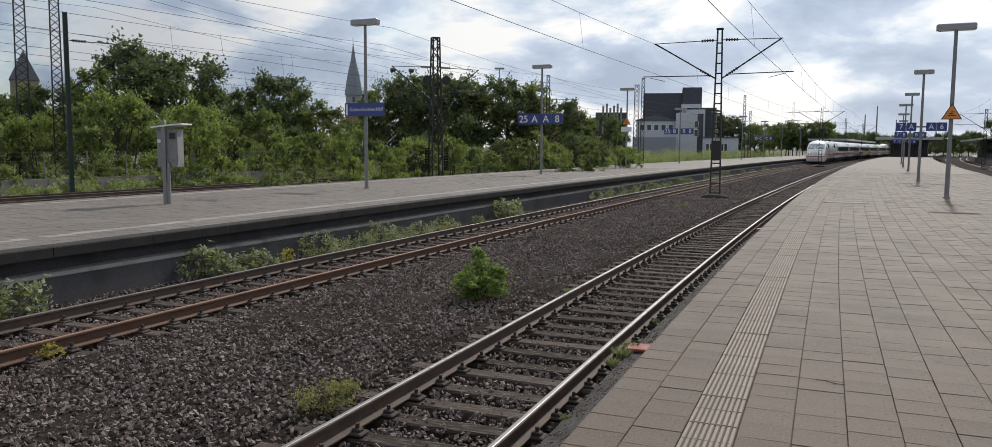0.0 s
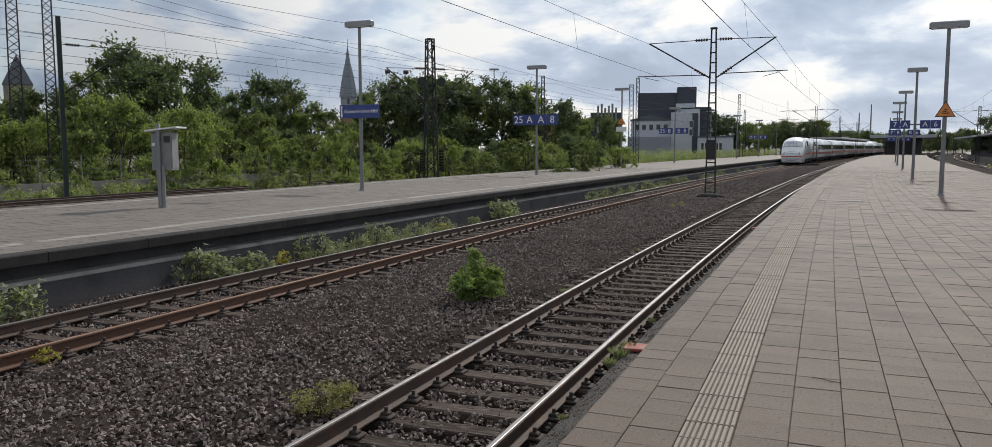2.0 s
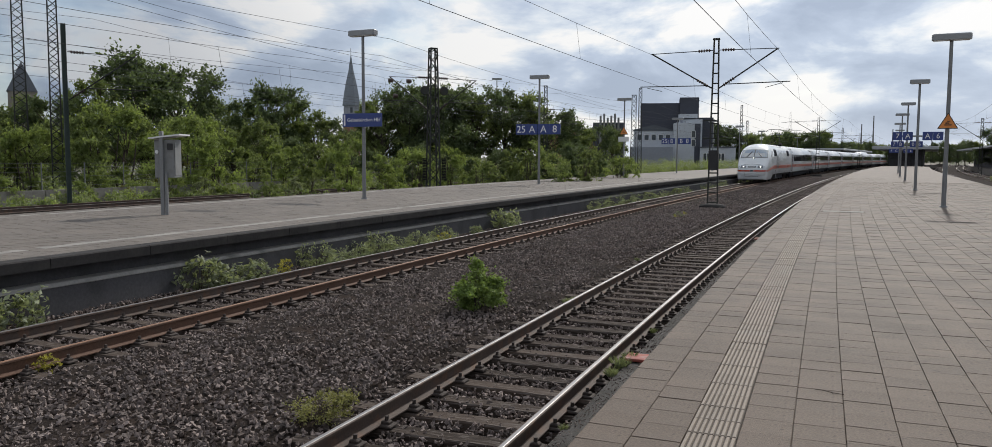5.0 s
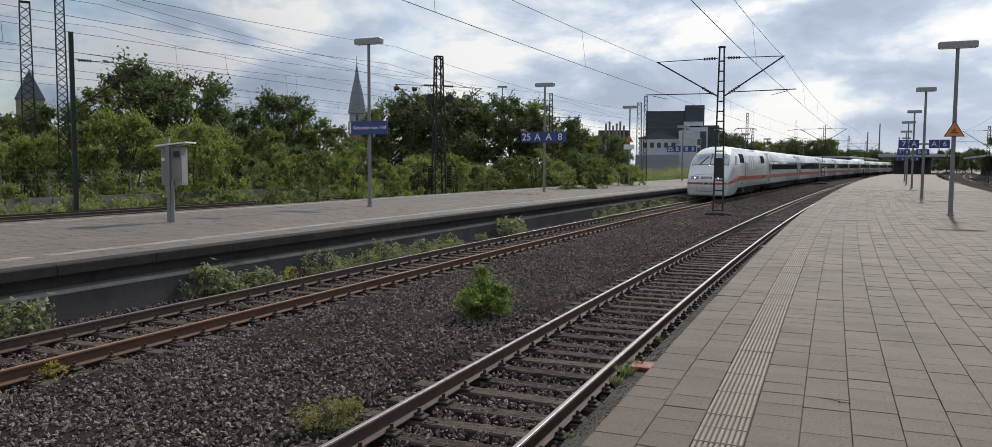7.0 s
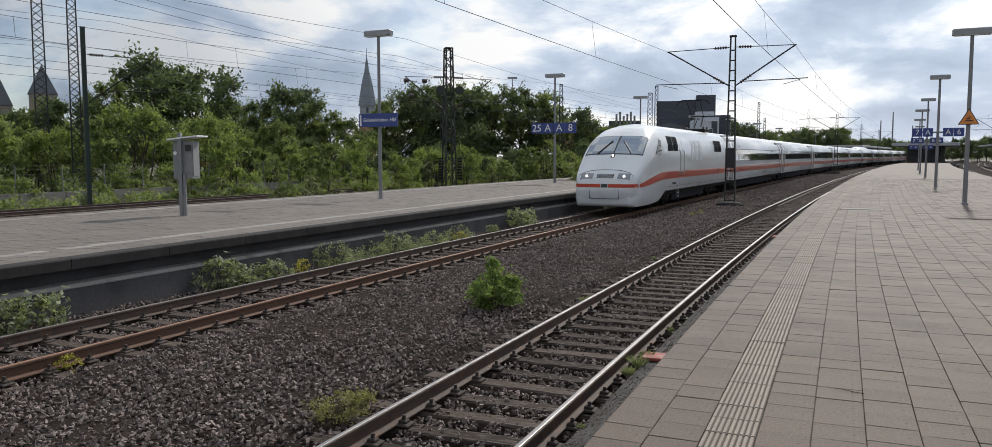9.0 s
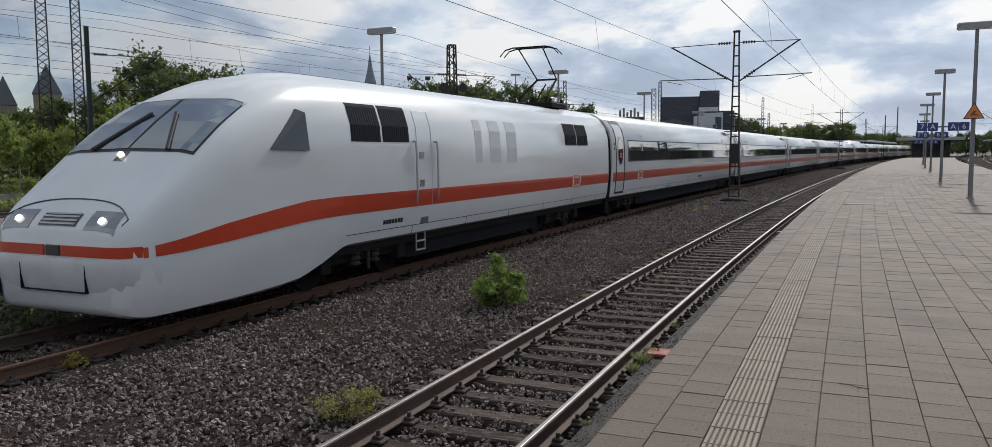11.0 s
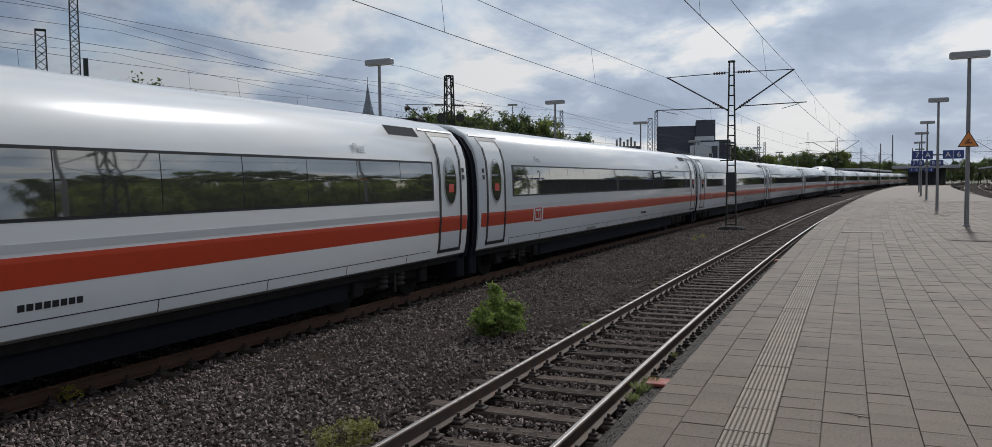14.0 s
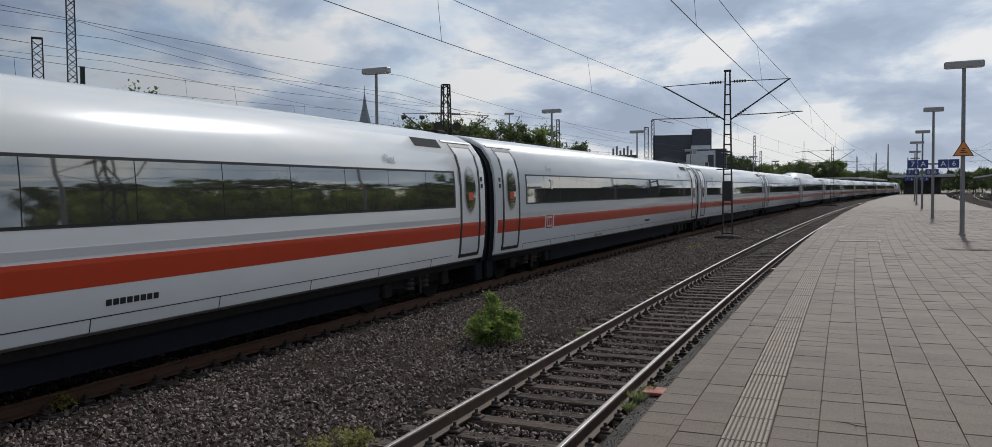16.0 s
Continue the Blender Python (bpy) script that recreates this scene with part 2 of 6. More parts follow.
WALL_WHITE = mat("rendered_wall", (0.50, 0.53, 0.57), 0.85, var=0.12, fine=2, broad=0.2, stain=(0.45, 0.46, 0.48), stain_amt=0.4)
WALL_BLUE = mat("dark_cladding", (0.05, 0.055, 0.075), 0.6, var=0.2, fine=1.5, broad=0.15)
WALL_GREY = mat("grey_cladding", (0.27, 0.29, 0.33), 0.8, var=0.15, fine=2, broad=0.2)
PANE = mat("window_pane", (0.05, 0.06, 0.07), 0.08, var=0.1)
CANOPY = mat("canopy_metal", (0.36, 0.37, 0.38), 0.55, var=0.15, fine=2, broad=0.3)


# ---------- geometry helpers ----------
class Geo:
    """Collects vertices and faces of one part."""

    def __init__(self):
        self.v, self.f = [], []

    def add(self, verts, faces):
        n = len(self.v)
        self.v += [tuple(p) for p in verts]
        self.f += [tuple(n + i for i in f) for f in faces]
        return self

    def box(self, x0, x1, y0, y1, z0, z1, c=0.0, m=None):
        """A box; c chamfers its upright and top edges."""
        if c:
            lo = [(x0 + c, y0), (x1 - c, y0), (x1, y0 + c), (x1, y1 - c), (x1 - c, y1), (x0 + c, y1), (x0, y1 - c), (x0, y0 + c)]
            cx, cy = (x0 + x1) / 2, (y0 + y1) / 2
            kx, ky = 1 - 2 * c / (x1 - x0), 1 - 2 * c / (y1 - y0)
            v = [(x, y, z0) for x, y in lo] + [(x, y, z1 - c) for x, y in lo] + [(cx + (x - cx) * kx, cy + (y - cy) * ky, z1) for x, y in lo]
            f = [tuple(range(7, -1, -1)), tuple(range(16, 24))]
            for r in (0, 8):
                f += [(r + i, r + (i + 1) % 8, r + 8 + (i + 1) % 8, r + 8 + i) for i in range(8)]
        else:
            v = [(x, y, z) for z in (z0, z1) for x, y in ((x0, y0), (x1, y0), (x1, y1), (x0, y1))]
            f = [(3, 2, 1, 0), (4, 5, 6, 7), (0, 1, 5, 4), (1, 2, 6, 5), (2, 3, 7, 6), (3, 0, 4, 7)]
        if m is not None:
            v = [m @ Vector(p) for p in v]
        return self.add(v, f)

    def tube(self, a, b, r, n=8, r2=None):
        a, b = Vector(a), Vector(b)
        d = (b - a).normalized()
        u = d.orthogonal().normalized()
        w = d.cross(u)
        r2 = r if r2 is None else r2
        v = []
        for p, q in ((a, r), (b, r2)):
            v += [p + (u * math.cos(k * math.tau / n) + w * math.sin(k * math.tau / n)) * q for k in range(n)]
        f = [(k, (k + 1) % n, n + (k + 1) % n, n + k) for k in range(n)]
        f += [tuple(range(n - 1, -1, -1)), tuple(range(n, 2 * n))]
        return self.add(v, f)

    def path(self, pts, r, n=5):
        """One continuous tube through the points."""
        pts = [Vector(p) for p in pts]
        d = (pts[-1] - pts[0]).normalized() if (pts[-1] - pts[0]).length > 1e-6 else Vector((1, 0, 0))
        u = d.orthogonal().normalized()
        w = d.cross(u)
        rings = [[p + (u * math.cos(k * math.tau / n) + w * math.sin(k * math.tau / n)) * r for k in range(n)] for p in pts]
        return self.loft(rings)

    def loft(self, rings, closed=True, caps=True):
        n = len(rings[0])
        base = len(self.v)
        for ring in rings:
            self.v += [tuple(p) for p in ring]
        for i in range(len(rings) - 1):
            for k in range(n if closed else n - 1):
                a, b = base + i * n + k, base + i * n + (k + 1) % n
                self.f.append((a, b, b + n, a + n))
        if caps and closed:
            self.f.append(tuple(base + k for k in range(n - 1, -1, -1)))
            self.f.append(tuple(base + (len(rings) - 1) * n + k for k in range(n)))
        return self


def mesh_of(name, g, material, smooth=False):
    me = bpy.data.meshes.new(name)
    me.from_pydata(g.v, [], g.f)
    me.materials.append(material)
    if smooth:
        me.shade_smooth()
        me.set_sharp_from_angle(angle=radians(38))
    me.update()
    return me


def part(name, g, material, parent=None, label="", smooth=False):
    ob = new(name, g if isinstance(g, bpy.types.Mesh) else mesh_of(name, g, material, smooth))
    ob.parent = parent
    if label:
        ob["label"] = label
    return ob


def thing(name, label, category, m=None, group="", kind=""):
    ob = tagged(new(name), label, category, group, kind)
    ob.empty_display_size = 0.2
    if m is not None:
        ob.matrix_basis = m
    return ob


def words(name, text, size, material, parent, m, label=""):
    """Raised lettering in the built-in font, centred, in the x-z plane facing -y before m is applied."""
    cu = bpy.data.curves.new(name, "FONT")
    cu.body, cu.size, cu.extrude, cu.align_x, cu.align_y = text, size, 0.003, "CENTER", "CENTER"
    cu.resolution_u = 3
    tmp = bpy.data.objects.new(name, cu)
    me = bpy.data.meshes.new_from_object(tmp)
    bpy.data.objects.remove(tmp)
    me.materials.clear()
    me.materials.append(material)
    me.transform(m @ pose(0, 0, 0, 90, 0, 0))
    return part(name, me, material, parent, label)


# ---------- the line of the tracks ----------
STEP = 0.5
ARC = np.arange(-80, 900, STEP)
BEND = np.where(ARC > 330, 0, 1.69e-3 + (0.425e-3 - 1.69e-3) * np.clip(ARC / 60, 0, 1))
HEAD = np.cumsum(BEND) * STEP
HEAD -= np.interp(0, ARC, HEAD)
LX, LY = np.cumsum(np.sin(HEAD)) * STEP, np.cumsum(np.cos(HEAD)) * STEP
LX += -3.1152 - np.interp(0, ARC, LX)
LY -= np.interp(0, ARC, LY)


def head(s):
    return float(np.interp(s, ARC, HEAD))


def at(s, o, z=0.0):
    """The point s metres along the near track, o metres to the right of its centre."""
    h = head(s)
    return Vector((float(np.interp(s, ARC, LX)) + o * math.cos(h), float(np.interp(s, ARC, LY)) - o * math.sin(h), z))


def along(s, o, z=0.0, turn=0.0):
    """A pose at that point: local y runs along the track, local x to the right."""
    p = at(s, o, z)
    return pose(p.x, p.y, p.z, 0, 0, turn - math.degrees(head(s)))


def polar(az, r, z=0.0, turn=0.0):
    """A pose r metres from the standpoint, az degrees to the right of north, its local y pointing away."""
    a = radians(az)
    return pose(r * math.sin(a), r * math.cos(a), z, 0, 0, turn - az)


def sweep(profile, s0, s1, step=2.0):
    """A solid of the (offset, height) outline, swept along the tracks."""
    n = max(2, int((s1 - s0) / step) + 1)
    return Geo().loft([[at(s, o, z) for o, z in profile] for s in np.linspace(s0, s1, n)])


def grid_sheet(s0, s1, o0, o1, ds, do, zf):
    ss, oo = np.arange(s0, s1 + 1e-6, ds), np.linspace(o0, o1, max(2, round((o1 - o0) / do) + 1))
    g = Geo()
    for s in ss:
        g.v += [tuple(at(s, o, zf(s, o))) for o in oo]
    n = len(oo)
    g.f = [(i * n + k, i * n + k + 1, (i + 1) * n + k + 1, (i + 1) * n + k) for i in range(len(ss) - 1) for k in range(n - 1)]
    return g


FAR_O = -6.33          # centre of the far track
EDGE, P_TOP = 1.865, 0.76  # near platform's edge and the platforms' height
F_EDGE, F_BACK = -8.157, -17.55
P_BACK = 11.05


# ---------- ground, platforms, tracks ----------
g = Geo()
R_OUT = [0, 60, 200, 700, 3000]
g.v.append((0, 80, -0.42))
for r in R_OUT[1:]:
    g.v += [(r * math.cos(k * math.tau / 48), 80 + r * math.sin(k * math.tau / 48), -0.42) for k in range(48)]
g.f = [(0, 1 + k, 1 + (k + 1) % 48) for k in range(48)]
for i in range(len(R_OUT) - 2):
    g.f += [(1 + i * 48 + k, 1 + (i + 1) * 48 + k, 1 + (i + 1) * 48 + (k + 1) % 48, 1 + i * 48 + (k + 1) % 48) for k in range(48)]
tagged(part("ground", g, EARTH), "overgrown earth between and beside the tracks", "ground", kind="structure")


def bed_height(s, o):
    rut = -0.075 if min(abs(o), abs(o - FAR_O)) < 1.2 else 0.0
    return -0.205 + rut + 0.045 * noise.noise((s * 0.6, o * 0.9, 0.3)) + 0.02 * noise.noise((s * 3.1, o * 3.1, 1.7)) + (0.05 if -5.0 < o < -1.4 else 0)


# bed sheets carry the painted gap shade; the loose stones lie on top
ballast = tagged(part("ballast_bed", grid_sheet(-8, 60, -8.4, 1.0, 0.25, 0.18, bed_height), BALLAST_BED_SHADED), "brown crushed-stone ballast under the tracks, darkened for gap shade", "ballast", kind="structure")
tagged(part("ballast_bed", grid_sheet(60, 420, -8.4, 1.0, 3, 0.9, lambda s, o: -0.2), BALLAST_BED_SHADED), "brown crushed-stone ballast under the tracks, darkened for gap shade", "ballast", kind="structure")
tagged(part("ballast_bed", grid_sheet(-20, 420, 10.9, 21.6, 3, 1.2, lambda s, o: -0.2), BALLAST_BED_SHADED), "ballast under the tracks beyond the platform, darkened for gap shade", "ballast", kind="structure")
tagged(part("ballast_bed", grid_sheet(-20, 320, -33.6, -17.5, 3, 1.2, lambda s, o: -0.2), BALLAST_BED_SHADED), "ballast under the tracks behind the platform, darkened for gap shade", "ballast", kind="structure")
tagged(part("grit_strip", grid_sheet(-8, 300, 0.98, EDGE + 0.05, 0.5, 0.2, lambda s, o: -0.13 + 0.015 * noise.noise((s, o * 3, 0))), GRIT), "grey grit strip between rail and platform edge", "ground", kind="structure")

near_platform = tagged(part("platform", sweep([(EDGE + 0.03, -0.4), (EDGE + 0.03, P_TOP - 0.016), (P_BACK - 0.03, P_TOP - 0.016), (P_BACK - 0.03, -0.4)], -12, 330), JOINT),
                       "station platform paved with square beige concrete slabs", "platform", kind="structure")
far_platform = tagged(part("platform", sweep([(-8.47, -0.4), (-8.47, P_TOP - 0.016), (F_BACK + 0.05, P_TOP - 0.016), (F_BACK + 0.05, -0.4)], -25, 330), DARK_WALL),
                      "station platform with sooty concrete side wall and ledge", "platform", kind="structure")
far_ledge = part("wall_ledge", sweep([(-8.48, -0.4), (-8.22, -0.4), (-8.22, 0.285), (-8.24, 0.31), (-8.48, 0.315)], -25, 330), DARK_WALL, far_platform)
part("ledge_top", sweep([(-8.465, 0.30), (-8.208, 0.262), (-8.205, 0.275), (-8.245, 0.330), (-8.465, 0.345)], -25, 330), LEDGE, far_platform, "pale concrete ledge along the wall")
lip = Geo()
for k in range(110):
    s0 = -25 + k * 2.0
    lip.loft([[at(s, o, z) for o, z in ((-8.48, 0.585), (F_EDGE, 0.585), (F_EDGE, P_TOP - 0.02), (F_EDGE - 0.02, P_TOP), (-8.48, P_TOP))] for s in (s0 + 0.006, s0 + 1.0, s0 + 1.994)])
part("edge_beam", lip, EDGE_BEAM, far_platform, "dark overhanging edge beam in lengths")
edge = sweep([(EDGE, 0.55), (EDGE + 0.02, P_TOP - 0.02), (EDGE + 0.05, P_TOP - 0.02), (EDGE + 0.05, 0.55)], -12, 330)
part("edge_beam", edge, CONCRETE, near_platform)


def rail_part(parent, o, s0, s1, top, side, step=1.5):
    y = -0.172
    prof = [(-0.075, y), (0.075, y), (0.075, y + 0.012), (0.011, y + 0.035), (0.011, -0.045), (0.036, -0.032), (0.036, -0.010), (0.030, -0.005), (-0.030, -0.005), (-0.036, -0.010), (-0.036, -0.032), (-0.011, -0.045), (-0.011, y + 0.035), (-0.075, y + 0.012)]
    r = part("rail", sweep([(o + a, z) for a, z in prof], s0, s1, step), side, parent)
    part("rail_head", sweep([(o - 0.022, -0.0085), (o + 0.022, -0.0085), (o + 0.021, -0.002), (o + 0.016, 0.0), (o - 0.016, 0.0), (o - 0.021, -0.002)], s0, s1, step), top, r, "worn running surface")
    return r


def track(o, s0, s1, label, tops, step=1.5, sides=None):
    t = thing("railway_track", label, "railway track", kind="structure")
    for k, side in enumerate((-0.752, 0.752)):
        rail_part(t, o + side, s0, s1, tops[k], sides[k] if sides else RAIL_SIDE, step)
    return t


near_track = track(0, -8, 420, "curving railway track with shiny rails on wooden sleepers", (RAIL_TOP, RAIL_TOP))
far_track = track(FAR_O, -60, 480, "curving railway track, one rail rusty, on wooden sleepers", (RAIL_TOP, RAIL_RUST), 1.5, (RAIL_SIDE, RUST_SIDE))
back_tracks = [track(o, -20, 300, "rusty railway track behind the platform", (RAIL_SIDE, RAIL_TOP), 4) for o in (-19.5, -24.0, -31.05)]
right_tracks = [track(o, -10, 380, "railway track beyond the platform", (RAIL_TOP, RAIL_TOP), 4) for o in (12.75, 17.3)]

SLEEPER_GAP = 0.5536


def sleeper_mesh(seed, w=0.24, l=2.55):
    r = random.Random(seed)
    b = Geo()
    rings = []
    for k in range(7):
        x = -l / 2 + l * k / 6
        j = lambda a: r.uniform(-a, a)
        rings.append([(x, -w / 2 + j(0.008), -0.36), (x, w / 2 + j(0.008), -0.36), (x, w / 2 + j(0.01), -0.2 + j(0.008)), (x, w / 2 - 0.02, -0.178 + j(0.004)), (x, -w / 2 + 0.02, -0.178 + j(0.004)), (x, -w / 2 + j(0.01), -0.2 + j(0.008))])
    b.loft(rings)
    return mesh_of("sleeper", b, SLEEPER)


def clip_mesh():
    c = Geo()
    for sx in (-0.752, 0.752):
        c.box(sx - 0.19, sx + 0.19, -0.08, 0.08, -0.182, -0.160, 0.01)
        for dx in (-0.11, 0.11):
            c.box(sx + dx - 0.045, sx + dx + 0.045, -0.04, 0.04, -0.162, -0.128, 0.01)
            c.tube((sx + dx, 0, -0.13), (sx + dx, 0, -0.085), 0.02, 6)
    return mesh_of("rail_clip", c, CLIP)


def rest_of_sleepers(parent, o, s0, s1, gap):
    g = Geo()
    for s in np.arange(s0, s1, gap):
        g.box(-1.28, 1.28, -0.12, 0.12, -0.34, -0.18, m=along(s, o))
    tagged(part("sleepers_beyond", g, SLEEPER, parent), kind="stuff")


def sleepers():
    rnd = random.Random(4)
    meshes = [sleeper_mesh(k) for k in range(6)]
    clips = clip_mesh()
    for t, o, s0, s1 in ((near_track, 0, 2.13, 116), (far_track, FAR_O, 2.1, 108)):
        s = s0
        while s < s1:
            ob = part("sleeper", rnd.choice(meshes), None, t)
            ob.matrix_basis = along(s + rnd.uniform(-0.03, 0.03), o + rnd.uniform(-0.04, 0.04), rnd.uniform(-0.03, 0.0), rnd.uniform(-2.2, 2.2))
            if s < 42:
                c = part("rail_clip", clips, None, t)
                c.matrix_basis = along(s, o)
            s += SLEEPER_GAP
        rest_of_sleepers(t, o, s1, 300, 0.6)
        rest_of_sleepers(t, o, -8, s0 - 0.3, 0.6)
    for t, o in zip(back_tracks + right_tracks, (-19.5, -24.0, -31.05, 12.75, 17.3)):
        rest_of_sleepers(t, o, -8, 200, 0.62)


# ---------- paving ----------
def slab_mesh(w, l, ribs=0):
    """One slab, its top at z = 0; ribs for a tactile one."""
    g = Geo().box(-w / 2, w / 2, -l / 2, l / 2, -0.05, 0.0, 0.003)
    for k in range(ribs):
        x = -w / 2 + w * (k + 0.5) / ribs
        a, b = w / ribs * 0.38, w / ribs * 0.26
        g.add([(x - a, -l / 2 + 0.003, 0.0005), (x + a, -l / 2 + 0.003, 0.0005), (x + a, l / 2 - 0.003, 0.0005), (x - a, l / 2 - 0.003, 0.0005),
               (x - b, -l / 2 + 0.006, 0.008), (x + b, -l / 2 + 0.006, 0.008), (x + b, l / 2 - 0.006, 0.008), (x - b, l / 2 - 0.006, 0.008)],
              [(4, 5, 6, 7), (0, 1, 5, 4), (1, 2, 6, 5), (2, 3, 7, 6), (3, 0, 4, 7)])
    return g


def lay(g, shape, m):
    n = len(g.v)
    g.v += [tuple(m @ Vector(p)) for p in shape.v]
    g.f += [tuple(n + i for i in f) for f in shape.f]


def paving():
    rnd = random.Random(9)
    w = 0.2915
    row = 0.2815
    plain, tact = slab_mesh(w - 0.0035, row - 0.0025), slab_mesh(w - 0.005, row - 0.003, 9)
    plain_me, tact_me = mesh_of("slab", plain, SLAB), mesh_of("tactile_slab", tact, TACTILE)
    tact_me.materials.clear()
    tact_me.materials.append(TACTILE_DIRT)
    tact_me.materials.append(TACTILE)
    for f in tact_me.polygons:
        f.material_index = int(f.index >= 18)
    def plain_slab(l):
        g = Geo()
        a, c, e = (w - 0.0035) / 2, (l - 0.0025) / 2, 0.002
        return g.add([(-a, -c, -0.01), (a, -c, -0.01), (a, c, -0.01), (-a, c, -0.01), (e - a, e - c, 0), (a - e, e - c, 0), (a - e, c - e, 0), (e - a, c - e, 0)], [(4, 5, 6, 7), (0, 1, 5, 4), (1, 2, 6, 5), (2, 3, 7, 6), (3, 0, 4, 7)])
    cheap, cheap_far = plain_slab(row), plain_slab(w)
    rest, rest_t, rest_u = Geo(), Geo(), Geo()
    cols = int((P_BACK - EDGE) / w)
    for c in range(cols):
        o = EDGE - 0.012 + w * (c + 0.5)
        ribbed = c == 2
        shift = 0.0 if ribbed else rnd.choice((0.0, 0.08, 0.15, 0.22)) + rnd.uniform(-0.02, 0.02)
        k = 0
        s_end = 75 if c < 12 else 62
        s = -3.0 + shift
        while s < s_end:
            near = (3.9 < s < 6.8 and c < 26)
            m = along(s, o, P_TOP + rnd.uniform(-0.004, 0.0015)) @ pose(0, 0, 0, rnd.uniform(-0.35, 0.35), rnd.uniform(-0.35, 0.35), rnd.uniform(-0.4, 0.4))
            if near:
                ob = part("tactile_slab" if ribbed else "slab", tact_me if ribbed else plain_me, None, near_platform)
                ob.matrix_basis = m
            elif ribbed:
                lay(rest_t if s < 34 else rest_u, tact if s < 34 else cheap, m)
            else:
                lay(rest, cheap, m)
            s += row
    tagged(part("paving_beyond", rest, SLAB, near_platform), kind="stuff")
    strip = tagged(part("tactile_strip_beyond", rest_t, TACTILE_DIRT, near_platform), kind="stuff")
    strip.data.materials.append(TACTILE)
    for f in strip.data.polygons:
        f.material_index = int(f.index % 63 >= 18)
    tagged(part("tactile_strip_far", rest_u, SLAB, near_platform), kind="stuff")
    tagged(part("paving_distant", sweep([(EDGE + 0.02, 0.70), (EDGE + 0.02, P_TOP - 0.001), (P_BACK, P_TOP - 0.001), (P_BACK, 0.70)], 62.2, 330, 4), SLAB, near_platform), kind="stuff")
    far, line = Geo(), Geo()
    cols = int((F_EDGE - 0.02 - F_BACK) / w)
    for c in range(cols):
        o = F_EDGE - 0.33 - w * (c + 0.5)
        if o < F_BACK + 0.1:
            break
        shift = rnd.uniform(0, 0.3)
        for s in np.arange(-6 + shift, 64, w):
            m = along(s, o, P_TOP + rnd.uniform(-0.004, 0.001)) @ pose(0, 0, 0, rnd.uniform(-0.4, 0.4), rnd.uniform(-0.4, 0.4), 0)
            lay(line if (c == 3 and rnd.random() < 0.95) or (c == cols - 4 and rnd.random() < 0.9) else far, cheap_far, m)
    tagged(part("paving", far, SLAB_FAR, far_platform), kind="stuff")
    tagged(part("white_guide_line", line, WHITE_LINE, far_platform, "worn pale guide line of slabs"), kind="stuff")
    tagged(part("paving_distant", sweep([(F_EDGE - 0.33, 0.70), (F_EDGE - 0.33, P_TOP - 0.002), (F_BACK, P_TOP - 0.002), (F_BACK, 0.70)], 64.1, 330, 4), SLAB_FAR, far_platform), kind="stuff")


